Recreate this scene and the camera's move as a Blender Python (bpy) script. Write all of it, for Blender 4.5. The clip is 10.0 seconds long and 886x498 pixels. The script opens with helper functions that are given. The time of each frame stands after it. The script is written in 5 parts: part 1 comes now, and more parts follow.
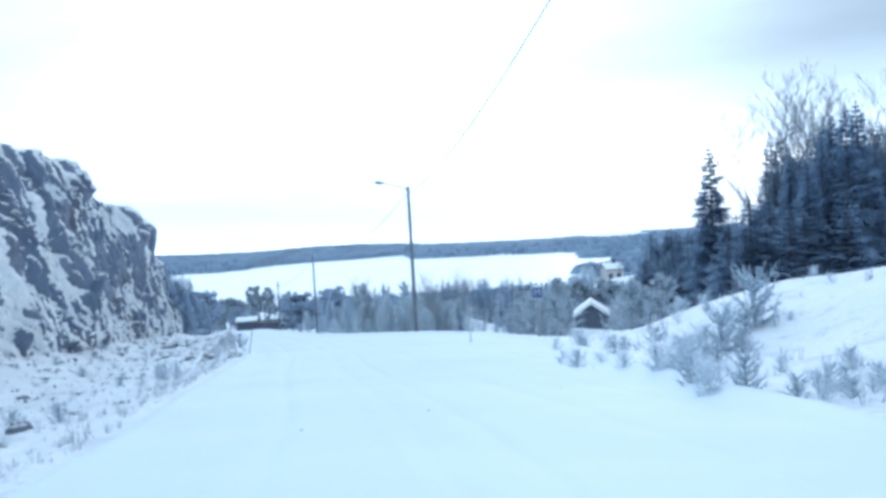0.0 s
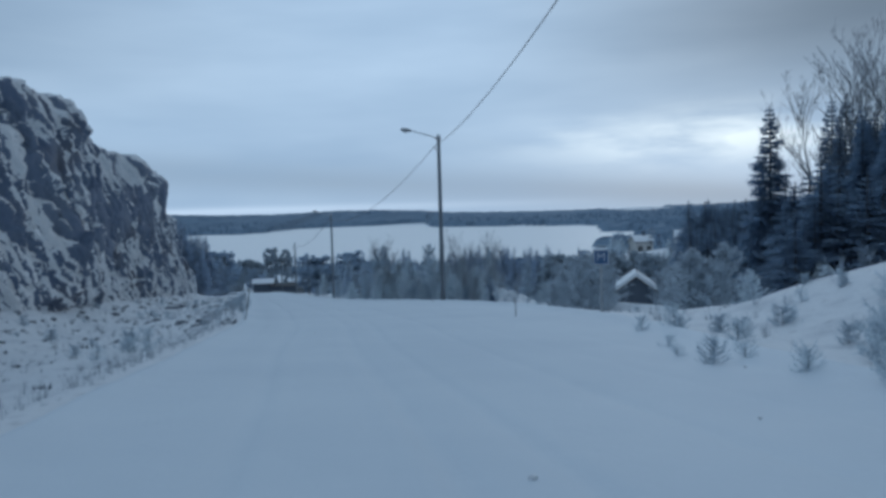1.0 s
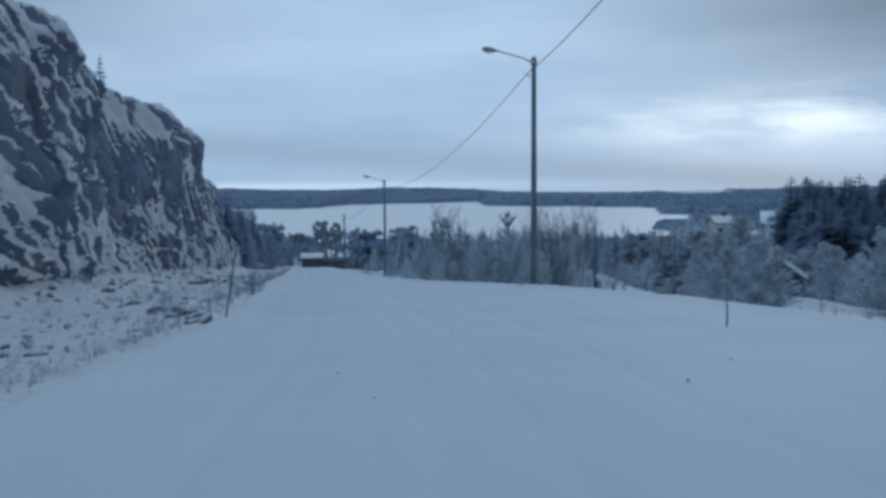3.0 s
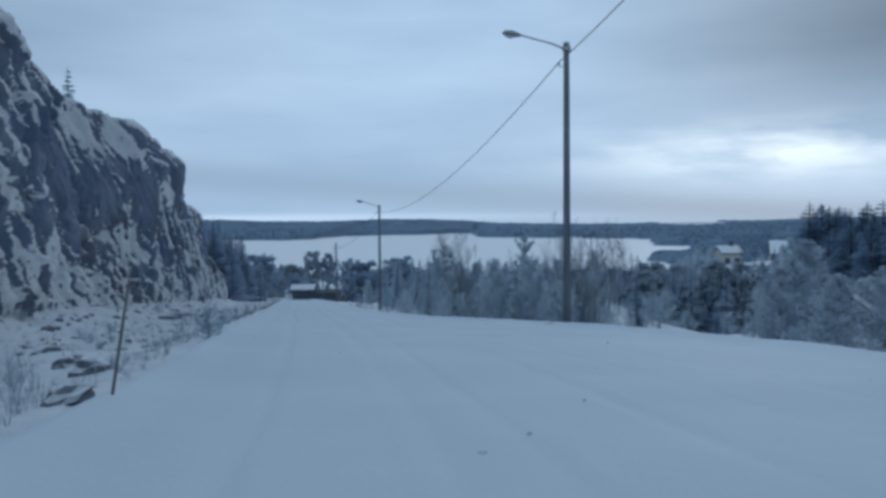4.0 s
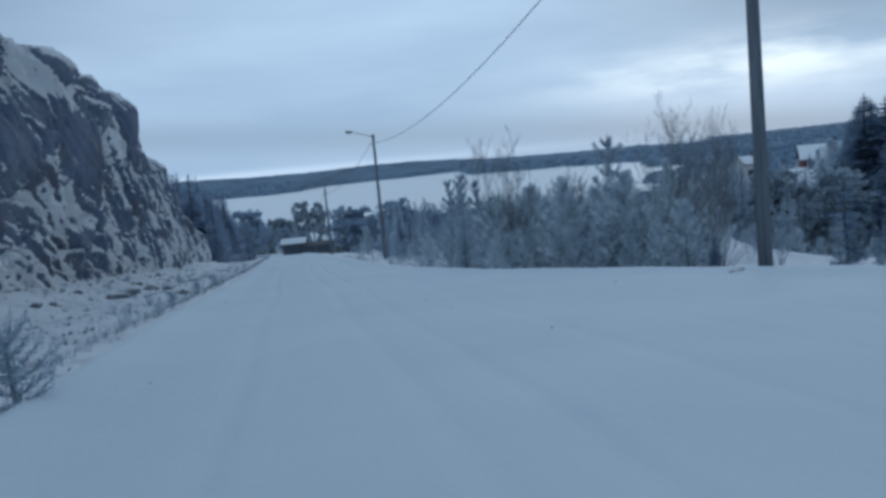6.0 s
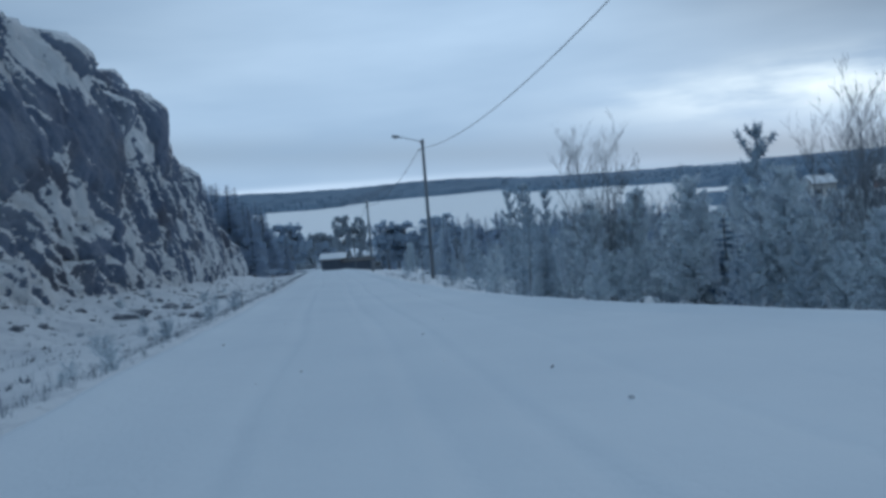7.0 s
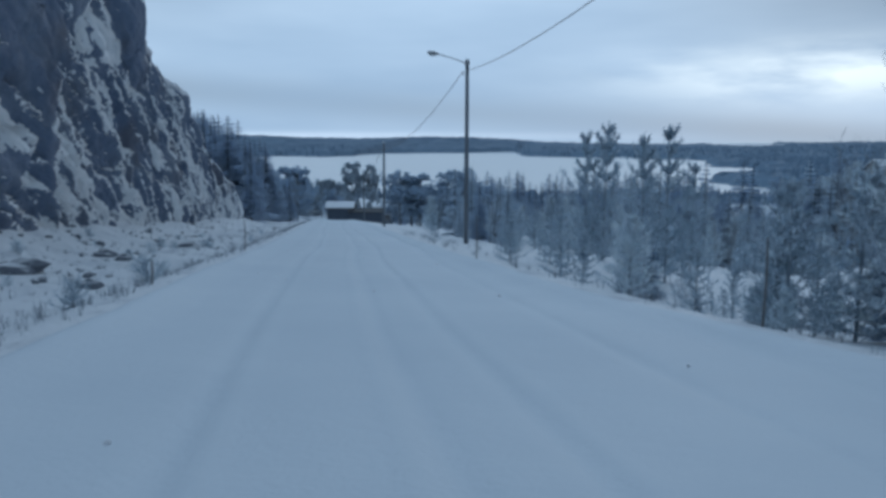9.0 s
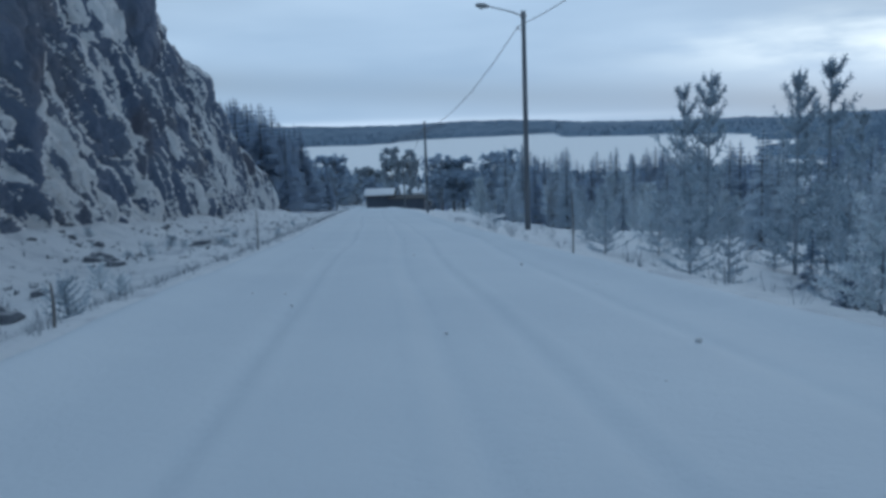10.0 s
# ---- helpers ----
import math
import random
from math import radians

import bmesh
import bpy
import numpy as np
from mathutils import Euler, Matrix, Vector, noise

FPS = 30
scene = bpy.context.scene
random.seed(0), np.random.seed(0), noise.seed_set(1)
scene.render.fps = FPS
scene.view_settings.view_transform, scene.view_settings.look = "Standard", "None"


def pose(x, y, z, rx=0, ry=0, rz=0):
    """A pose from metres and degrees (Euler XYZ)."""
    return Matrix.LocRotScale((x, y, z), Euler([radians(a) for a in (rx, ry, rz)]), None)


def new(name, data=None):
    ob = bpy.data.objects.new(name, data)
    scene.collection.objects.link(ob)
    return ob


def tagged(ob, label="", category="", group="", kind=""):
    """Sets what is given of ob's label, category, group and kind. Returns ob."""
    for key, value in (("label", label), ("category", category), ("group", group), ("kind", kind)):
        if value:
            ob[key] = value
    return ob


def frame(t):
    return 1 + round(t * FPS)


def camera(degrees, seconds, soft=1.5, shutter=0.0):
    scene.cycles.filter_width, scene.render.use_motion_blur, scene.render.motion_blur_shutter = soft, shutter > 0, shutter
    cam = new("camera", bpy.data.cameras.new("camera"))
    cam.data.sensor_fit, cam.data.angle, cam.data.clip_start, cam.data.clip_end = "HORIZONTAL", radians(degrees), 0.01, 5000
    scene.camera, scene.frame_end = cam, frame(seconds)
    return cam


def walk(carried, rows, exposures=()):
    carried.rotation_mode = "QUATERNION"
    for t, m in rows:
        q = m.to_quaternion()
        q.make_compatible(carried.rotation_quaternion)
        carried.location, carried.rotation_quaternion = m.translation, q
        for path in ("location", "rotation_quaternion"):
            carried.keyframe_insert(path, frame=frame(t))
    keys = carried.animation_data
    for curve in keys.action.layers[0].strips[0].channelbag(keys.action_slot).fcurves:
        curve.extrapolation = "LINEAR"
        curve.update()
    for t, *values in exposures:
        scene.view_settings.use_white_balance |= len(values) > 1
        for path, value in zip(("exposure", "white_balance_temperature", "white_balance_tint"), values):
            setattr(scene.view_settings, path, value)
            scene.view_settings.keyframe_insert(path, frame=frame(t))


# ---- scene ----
cam = camera(56.2, 10.0, soft=3.4)
METRES, EYE, TILT, LEAN, TURN = 66.0, 1.25, 0.0, 0.0, 0.0
ROWS = [
    (0.0, 0.0, 0.0, 0.0, -0.07, -1.17, 3.43),
    (0.3, -0.0034, 0.0257, -0.0026, -0.5, -2.06, 3.15),
    (0.5, -0.0056, 0.0442, -0.0047, -0.28, -1.97, 2.99),
    (1.0, -0.0111, 0.095, -0.0106, 1.38, -3.26, 1.68),
    (1.2, -0.0134, 0.1135, -0.0124, 1.0, -5.27, 3.42),
    (1.5, -0.017, 0.1398, -0.0147, 1.16, -5.22, 2.76),
    (2.0, -0.0244, 0.1874, -0.0196, 2.76, -4.43, 4.18),
    (2.5, -0.0336, 0.2396, -0.0254, 4.1, -5.71, 3.44),
    (2.7, -0.0369, 0.2585, -0.0274, 4.62, -6.33, 2.68),
    (3.0, -0.0416, 0.2853, -0.03, 5.05, -4.64, 0.51),
    (3.2, -0.0451, 0.3048, -0.0319, 5.59, -3.56, 0.73),
    (4.3, -0.066, 0.4122, -0.0417, 4.34, -2.44, 0.46),
    (4.5, -0.0703, 0.431, -0.0434, 4.63, -3.58, 0.36),
    (5.0, -0.0829, 0.4822, -0.048, 5.71, -5.04, 1.0),
    (5.5, -0.0926, 0.5282, -0.0519, 3.28, -6.18, 3.88),
    (5.7, -0.0968, 0.547, -0.0535, 3.38, -6.35, 5.25),
    (6.8, -0.1225, 0.6572, -0.063, 4.41, -6.97, 5.07),
    (7.0, -0.1272, 0.6774, -0.065, 6.38, -5.12, 4.57),
    (7.3, -0.1338, 0.7066, -0.0681, 6.78, -4.59, 3.12),
    (7.5, -0.1383, 0.726, -0.0701, 6.3, -4.9, 2.18),
    (8.0, -0.1507, 0.7747, -0.0748, 7.54, -4.3, 1.24),
    (8.2, -0.1556, 0.7943, -0.0768, 7.92, -4.9, 1.5),
    (8.5, -0.163, 0.8237, -0.0799, 8.26, -7.15, 2.08),
    (9.0, -0.1764, 0.8777, -0.0841, 7.36, -7.98, -0.19),
    (9.2, -0.1814, 0.8969, -0.0859, 7.35, -7.57, 0.02),
    (9.5, -0.1885, 0.9243, -0.0891, 10.05, -6.75, 1.1),
    (10.0, -0.201, 0.9739, -0.0953, 9.87, -8.96, 2.14),
]
EXPOSURES = [(t, e + 0.05, k, 10) for t, e, k in ((0.0, 1.13, 5600), (0.3, 0.48, 5560), (0.6, 0.08, 5530), (1.0, -0.43, 5500), (1.8, -0.68, 5450), (2.4, -0.41, 5480), (10.0, -0.34, 5480))]
walk(cam, [(t, pose(0, 0, EYE, TILT, LEAN, TURN) @ pose(METRES * x, METRES * y, METRES * z, 90 + pitch, roll, yaw)) for t, x, y, z, yaw, pitch, roll in ROWS], EXPOSURES)

# ---- world and light ----
SUN_AZIMUTH, SUN_HEIGHT = 17.0, 5.0      # degrees right of +y, degrees up


def build_world():
    w = bpy.data.worlds.new("overcast_sky")
    scene.world = w
    w.use_nodes = True
    n, ln = w.node_tree.nodes, w.node_tree.links
    n.clear()
    out = n.new("ShaderNodeOutputWorld")
    back = n.new("ShaderNodeBackground")
    sky = n.new("ShaderNodeTexSky")
    sky.sky_type = "NISHITA"
    sky.sun_disc = False
    sky.sun_elevation, sky.sun_rotation = radians(SUN_HEIGHT + 7), radians(SUN_AZIMUTH)
    coord = n.new("ShaderNodeTexCoord")

    def mathn(op, a, b=None, c=None, clamp=False):
        m = n.new("ShaderNodeMath")
        m.operation, m.use_clamp = op, clamp
        for i, v in enumerate((a, b, c)):
            if v is None:
                continue
            if isinstance(v, (int, float)):
                m.inputs[i].default_value = v
            else:
                ln.new(v, m.inputs[i])
        return m.outputs[0]

    sep = n.new("ShaderNodeSeparateXYZ")
    ln.new(coord.outputs["Generated"], sep.inputs[0])
    # flat cloud sheets: long across, thin in height
    maps = n.new("ShaderNodeMapping")
    maps.inputs["Scale"].default_value = (1.5, 1.5, 7.0)
    maps.inputs["Location"].default_value = (0.35, 0.2, 0.1)
    ln.new(coord.outputs["Generated"], maps.inputs[0])
    cloud = n.new("ShaderNodeTexNoise")
    cloud.inputs["Scale"].default_value, cloud.inputs["Detail"].default_value, cloud.inputs["Roughness"].default_value = 1.4, 4, 0.5
    ln.new(maps.outputs[0], cloud.inputs["Vector"])
    ramp = n.new("ShaderNodeValToRGB")
    ramp.color_ramp.elements[0].position, ramp.color_ramp.elements[0].color = 0.24, (0.415, 0.548, 0.668, 1)
    ramp.color_ramp.elements[1].position, ramp.color_ramp.elements[1].color = 0.76, (0.69, 0.828, 0.918, 1)
    ln.new(cloud.outputs["Fac"], ramp.inputs[0])
    dim = n.new("ShaderNodeMapRange")
    dim.inputs["From Min"].default_value, dim.inputs["From Max"].default_value = 0.22, 0.75
    dim.inputs["To Min"].default_value, dim.inputs["To Max"].default_value = 1.0, 1.02
    ln.new(sep.outputs[2], dim.inputs["Value"])
    rx = n.new("ShaderNodeMapRange")
    rx.interpolation_type = "SMOOTHSTEP"
    rx.inputs["From Min"].default_value, rx.inputs["From Max"].default_value = -0.02, 0.48
    ln.new(sep.outputs[0], rx.inputs["Value"])
    rz = n.new("ShaderNodeMapRange")
    rz.interpolation_type = "SMOOTHSTEP"
    rz.inputs["From Min"].default_value, rz.inputs["From Max"].default_value = 0.05, 0.20
    ln.new(sep.outputs[2], rz.inputs["Value"])
    heavy = mathn("SUBTRACT", 1.0, mathn("MULTIPLY", mathn("MULTIPLY", rx.outputs[0], rz.outputs[0]), 0.60))
    lx = n.new("ShaderNodeMapRange")
    lx.interpolation_type = "SMOOTHSTEP"
    lx.inputs["From Min"].default_value, lx.inputs["From Max"].default_value = -0.10, -0.65
    ln.new(sep.outputs[0], lx.inputs["Value"])
    heavy = mathn("MULTIPLY", heavy, mathn("SUBTRACT", 1.0, mathn("MULTIPLY", mathn("MULTIPLY", lx.outputs[0], rz.outputs[0]), 0.26)))
    cover = n.new("ShaderNodeMix")
    cover.data_type, cover.blend_type = "RGBA", "MULTIPLY"
    cover.inputs["Factor"].default_value = 1.0
    ln.new(ramp.outputs[0], cover.inputs["A"])
    lz = mathn("SUBTRACT", sep.outputs[2], mathn("MULTIPLY_ADD", sep.outputs[0], -0.07, 0.018))
    dull = mathn("POWER", 2.718, mathn("MULTIPLY", mathn("MULTIPLY", lz, lz), -2200.0))
    dull = mathn("SUBTRACT", 1.0, mathn("MULTIPLY", dull, mathn("MULTIPLY_ADD", cloud.outputs["Fac"], 0.75, -0.16)))
    ln.new(mathn("MULTIPLY", mathn("MULTIPLY", dim.outputs[0], heavy), dull), cover.inputs["B"])
    # thin bright break low over the lake, where the sun stands behind the cloud
    d = Vector((math.sin(radians(SUN_AZIMUTH)), math.cos(radians(SUN_AZIMUTH)), math.sin(radians(SUN_HEIGHT - 1.2))))
    dx = mathn("SUBTRACT", sep.outputs[0], d.x)
    dz = mathn("SUBTRACT", sep.outputs[2], d.z)
    dx2 = mathn("MULTIPLY", dx, dx)
    dz2 = mathn("MULTIPLY", dz, dz)
    r = mathn("ADD", mathn("MULTIPLY", dx2, 36.0), mathn("MULTIPLY", dz2, 1300.0))
    glow = mathn("POWER", 2.718, mathn("MULTIPLY", r, -1.0))
    front = mathn("GREATER_THAN", sep.outputs[1], 0.0)
    glow = mathn("MULTIPLY", glow, front)
    wisps = n.new("ShaderNodeTexNoise")
    wisps.inputs["Scale"].default_value, wisps.inputs["Detail"].default_value = 5.0, 6
    ln.new(maps.outputs[0], wisps.inputs["Vector"])
    glow = mathn("MULTIPLY", glow, mathn("MULTIPLY_ADD", wisps.outputs["Fac"], 4.2, -1.5, clamp=True))
    # clear strip right on the horizon
    strip = mathn("POWER", 2.718, mathn("MULTIPLY", mathn("MULTIPLY", mathn("ADD", sep.outputs[2], 0.004), mathn("ADD", sep.outputs[2], 0.004)), -45000.0))
    both = n.new("ShaderNodeMix")
    both.data_type = "RGBA"
    ln.new(mathn("MULTIPLY", glow, 0.97), both.inputs["Factor"])
    ln.new(cover.outputs["Result"], both.inputs["A"])
    both.inputs["B"].default_value = (1.2, 1.26, 1.17, 1)
    low = n.new("ShaderNodeMix")
    low.data_type = "RGBA"
    west = mathn("MULTIPLY_ADD", sep.outputs[0], -1.0, 0.2, clamp=True)
    ln.new(mathn("MULTIPLY", strip, west), low.inputs["Factor"])
    ln.new(both.outputs["Result"], low.inputs["A"])
    low.inputs["B"].default_value = (1.0, 1.1, 1.15, 1)
    # a little of the clear sky's own light comes through
    thin = n.new("ShaderNodeMix")
    thin.data_type, thin.blend_type = "RGBA", "ADD"
    thin.inputs["Factor"].default_value = 0.0015
    ln.new(low.outputs["Result"], thin.inputs["A"])
    ln.new(sky.outputs[0], thin.inputs["B"])
    ln.new(thin.outputs["Result"], back.inputs["Color"])
    back.inputs["Strength"].default_value = 1.0
    ln.new(back.outputs[0], out.inputs[0])
    sun = bpy.data.lights.new("sun", "SUN")
    sun.energy, sun.angle, sun.color = 0.25, radians(20), (1.0, 0.95, 0.88)
    ob = new("sun", sun)
    az, el = radians(SUN_AZIMUTH), radians(SUN_HEIGHT + 4)
    to = Vector((math.sin(az) * math.cos(el), math.cos(az) * math.cos(el), math.sin(el)))
    ob.matrix_world = Matrix.Translation((0, 0, 60)) @ to.to_track_quat("Z", "Y").to_matrix().to_4x4()


build_world()

# ---- materials ----


def material(name, rough=0.7, metal=0.0):
    m = bpy.data.materials.new(name)
    m.use_nodes = True
    b = m.node_tree.nodes["Principled BSDF"]
    b.inputs["Roughness"].default_value, b.inputs["Metallic"].default_value = rough, metal
    return m, m.node_tree.nodes, m.node_tree.links, b


def noise_node(n, ln, scale, detail=4, rough=0.55, stretch=None, turn=None):
    c = n.new("ShaderNodeTexCoord")
    t = n.new("ShaderNodeTexNoise")
    t.inputs["Scale"].default_value, t.inputs["Detail"].default_value, t.inputs["Roughness"].default_value = scale, detail, rough
    if stretch or turn:
        mp = n.new("ShaderNodeMapping")
        mp.inputs["Scale"].default_value = stretch or (1, 1, 1)
        if turn:
            mp.inputs["Rotation"].default_value = [radians(a) for a in turn]
        ln.new(c.outputs["Object"], mp.inputs[0])
        ln.new(mp.outputs[0], t.inputs["Vector"])
    else:
        ln.new(c.outputs["Object"], t.inputs["Vector"])
    return t.outputs["Fac"]


def ramp_node(n, ln, fac, *stops):
    r = n.new("ShaderNodeValToRGB")
    while len(r.color_ramp.elements) < len(stops):
        r.color_ramp.elements.new(0.5)
    for e, (p, c) in zip(r.color_ramp.elements, stops):
        e.position, e.color = p, (*c, 1) if len(c) == 3 else c
    ln.new(fac, r.inputs[0])
    return r.outputs[0]


def mix_node(n, ln, fac, a, b):
    m = n.new("ShaderNodeMix")
    m.data_type = "RGBA"
    for v, s in ((fac, m.inputs["Factor"]), (a, m.inputs["A"]), (b, m.inputs["B"])):
        if isinstance(v, (int, float)):
            s.default_value = v
        elif isinstance(v, tuple):
            s.default_value = (*v, 1)
        else:
            ln.new(v, s)
    return m.outputs["Result"]


def bump_node(n, ln, b, height, strength, dist):
    u = n.new("ShaderNodeBump")
    u.inputs["Strength"].default_value, u.inputs["Distance"].default_value = strength, dist
    ln.new(height, u.inputs["Height"])
    ln.new(u.outputs[0], b.inputs["Normal"])


def snow_mask(n, ln, low, high, scale, amount):
    """Snow lies where the surface looks up, with a ragged border."""
    g = n.new("ShaderNodeNewGeometry")
    s = n.new("ShaderNodeSeparateXYZ")
    ln.new(g.outputs["Normal"], s.inputs[0])
    v = noise_node(n, ln, scale, 5, 0.6)
    a = n.new("ShaderNodeMath")
    a.operation = "MULTIPLY_ADD"
    ln.new(v, a.inputs[0])
    a.inputs[1].default_value = amount
    ln.new(s.outputs[2], a.inputs[2])
    r = n.new("ShaderNodeMapRange")
    r.inputs["From Min"].default_value, r.inputs["From Max"].default_value = low + amount / 2, high + amount / 2
    ln.new(a.outputs[0], r.inputs["Value"])
    return r.outputs[0]


SNOW_A, SNOW_B = (0.80, 0.82, 0.845), (0.88, 0.89, 0.90)


def make_snow(name, grain, lumps, rough=0.75, tone=1.0, warm=(1.0, 1.0, 1.0)):
    m, n, ln, b = material(name, rough)
    v = noise_node(n, ln, 0.25, 5)
    ln.new(ramp_node(n, ln, v, (0.3, tuple(c * w * tone for c, w in zip(SNOW_A, warm))), (0.7, tuple(c * w * tone for c, w in zip(SNOW_B, warm)))), b.inputs["Base Color"])
    fine = noise_node(n, ln, 14.0, 6, 0.65)
    wide = noise_node(n, ln, 1.6, 4)
    a = n.new("ShaderNodeMath")
    a.operation = "MULTIPLY_ADD"
    ln.new(fine, a.inputs[0])
    a.inputs[1].default_value = grain
    w = n.new("ShaderNodeMath")
    w.operation = "MULTIPLY"
    ln.new(wide, w.inputs[0])
    w.inputs[1].default_value = lumps
    ln.new(w.outputs[0], a.inputs[2])
    bump_node(n, ln, b, a.outputs[0], 0.6, 0.12)
    return m


def make_ground():
    m, n, ln, b = material("snow_over_heather", 0.78)
    v = noise_node(n, ln, 0.25, 5)
    white = ramp_node(n, ln, v, (0.3, tuple(c * 0.95 for c in SNOW_A)), (0.7, tuple(c * 0.95 for c in SNOW_B)))
    tuft = noise_node(n, ln, 3.2, 7, 0.72)
    mask = ramp_node(n, ln, tuft, (0.58, (0, 0, 0)), (0.68, (1, 1, 1)))
    dry = ramp_node(n, ln, noise_node(n, ln, 9.0, 3), (0.3, (0.15, 0.145, 0.14)), (0.7, (0.36, 0.355, 0.35)))
    half = n.new("ShaderNodeMath")
    half.operation = "MULTIPLY"
    ln.new(mask, half.inputs[0])
    half.inputs[1].default_value = 0.36
    # thin snow over heather, in patches a metre or two wide
    thin = ramp_node(n, ln, noise_node(n, ln, 0.8, 5, 0.6), (0.50, (0, 0, 0)), (0.66, (0.42, 0.42, 0.42)))
    white = mix_node(n, ln, thin, white, (0.46, 0.49, 0.54))
    ln.new(mix_node(n, ln, half.outputs[0], white, dry), b.inputs["Base Color"])
    bump_node(n, ln, b, noise_node(n, ln, 3.0, 7, 0.65), 0.7, 0.2)
    return m


def dip_noise(n, ln, scale, along, detail=5):
    """Noise drawn out down the dip of the slabs."""
    c = n.new("ShaderNodeTexCoord")
    a = n.new("ShaderNodeMapping")
    a.inputs["Rotation"].default_value = (radians(32), 0, 0)
    b = n.new("ShaderNodeMapping")
    b.inputs["Scale"].default_value = (scale * 0.6, scale * along, scale)
    t = n.new("ShaderNodeTexNoise")
    t.inputs["Scale"].default_value, t.inputs["Detail"].default_value, t.inputs["Roughness"].default_value = 1.0, detail, 0.58
    ln.new(c.outputs["Object"], a.inputs[0])
    ln.new(a.outputs[0], b.inputs[0])
    ln.new(b.outputs[0], t.inputs["Vector"])
    return t.outputs["Fac"]


def make_rock(name="rock_with_snow"):
    m, n, ln, b = material(name, 0.72)
    v = dip_noise(n, ln, 0.5, 0.4, 6)
    # stone tones are raised and blued: veiling haze is painted into them
    stone = ramp_node(n, ln, v, (0.25, (0.098, 0.135, 0.215)), (0.5, (0.152, 0.195, 0.282)), (0.62, (0.205, 0.245, 0.32)), (0.8, (0.265, 0.292, 0.345)))
    speck = noise_node(n, ln, 7.0, 6, 0.7)
    stone = mix_node(n, ln, ramp_node(n, ln, speck, (0.48, (0, 0, 0)), (0.75, (0.5, 0.5, 0.5))), stone, (0.225, 0.235, 0.265))
    # rusty weathering in broad patches
    rust = ramp_node(n, ln, noise_node(n, ln, 0.16, 3), (0.52, (0, 0, 0)), (0.66, (0.6, 0.6, 0.6)))
    stone = mix_node(n, ln, rust, stone, (0.125, 0.115, 0.13))
    at = n.new("ShaderNodeAttribute")
    at.attribute_name = "snow"
    v = at.outputs["Fac"]
    for tex, k in ((dip_noise(n, ln, 2.8, 0.22, 6), 0.34), (noise_node(n, ln, 7.0, 6, 0.68), 0.26)):
        a = n.new("ShaderNodeMath")
        a.operation = "MULTIPLY_ADD"
        ln.new(tex, a.inputs[0])
        a.inputs[1].default_value = k
        ln.new(v, a.inputs[2])
        v = a.outputs[0]
    # flecks of snow caught on small edges, and stone showing through the drifts
    for tex, k in ((ramp_node(n, ln, dip_noise(n, ln, 4.6, 0.26, 4), (0.56, (0, 0, 0)), (0.63, (1, 1, 1))), 0.42), (ramp_node(n, ln, dip_noise(n, ln, 3.7, 0.3, 4), (0.34, (1, 1, 1)), (0.41, (0, 0, 0))), -0.5)):
        a = n.new("ShaderNodeMath")
        a.operation = "MULTIPLY_ADD"
        ln.new(tex, a.inputs[0])
        a.inputs[1].default_value = k
        ln.new(v, a.inputs[2])
        v = a.outputs[0]
    r = n.new("ShaderNodeMapRange")
    r.inputs["From Min"].default_value, r.inputs["From Max"].default_value = 0.68, 0.74
    ln.new(v, r.inputs["Value"])
    ln.new(mix_node(n, ln, r.outputs[0], stone, (0.84, 0.85, 0.86)), b.inputs["Base Color"])
    bump_node(n, ln, b, dip_noise(n, ln, 2.2, 0.5, 8), 0.9, 0.3)
    return m


def make_foliage(name, dark, light, low, high, rime=(0.80, 0.82, 0.85), thin=0.45):
    """Needles: thin enough to let some light through, with snow or rime where they face up; haze goes into all three
    colours.
    """
    m, n, ln, b = material(name, 0.8)
    g = ramp_node(n, ln, noise_node(n, ln, 1.3, 3), (0.3, dark), (0.7, light))
    c = mix_node(n, ln, snow_mask(n, ln, low, high, 3.0, 0.5), g, rime)
    ln.new(c, b.inputs["Base Color"])
    t = n.new("ShaderNodeBsdfTranslucent")
    ln.new(c, t.inputs["Color"])
    x = n.new("ShaderNodeMixShader")
    x.inputs[0].default_value = thin
    ln.new(b.outputs[0], x.inputs[1])
    ln.new(t.outputs[0], x.inputs[2])
    ln.new(x.outputs[0], n["Material Output"].inputs["Surface"])
    return m


def make_bark(name, dark, light, scale, low=0.35, high=0.75, stretch=(1, 1, 0.15), rime=(0.80, 0.82, 0.85)):
    m, n, ln, b = material(name, 0.85)
    v = noise_node(n, ln, scale, 5, 0.65, stretch)
    g = ramp_node(n, ln, v, (0.35, dark), (0.65, light))
    ln.new(mix_node(n, ln, snow_mask(n, ln, low, high, 4.0, 0.5), g, rime), b.inputs["Base Color"])
    bump_node(n, ln, b, v, 0.5, 0.02)
    return m


def make_capped(name, dark, light, low, high):
    m, n, ln, b = material(name, 0.8)
    v = noise_node(n, ln, 3.5, 6, 0.65)
    g = ramp_node(n, ln, v, (0.3, dark), (0.7, light))
    ln.new(mix_node(n, ln, snow_mask(n, ln, low, high, 2.5, 0.4), g, SNOW_B), b.inputs["Base Color"])
    bump_node(n, ln, b, v, 0.7, 0.05)
    return m


def make_plain(name, dark, light, scale, rough=0.6, metal=0.0, stretch=None, bump=0.2):
    m, n, ln, b = material(name, rough, metal)
    v = noise_node(n, ln, scale, 5, 0.6, stretch)
    ln.new(ramp_node(n, ln, v, (0.3, dark), (0.7, light)), b.inputs["Base Color"])
    if bump:
        bump_node(n, ln, b, v, bump, 0.01)
    return m


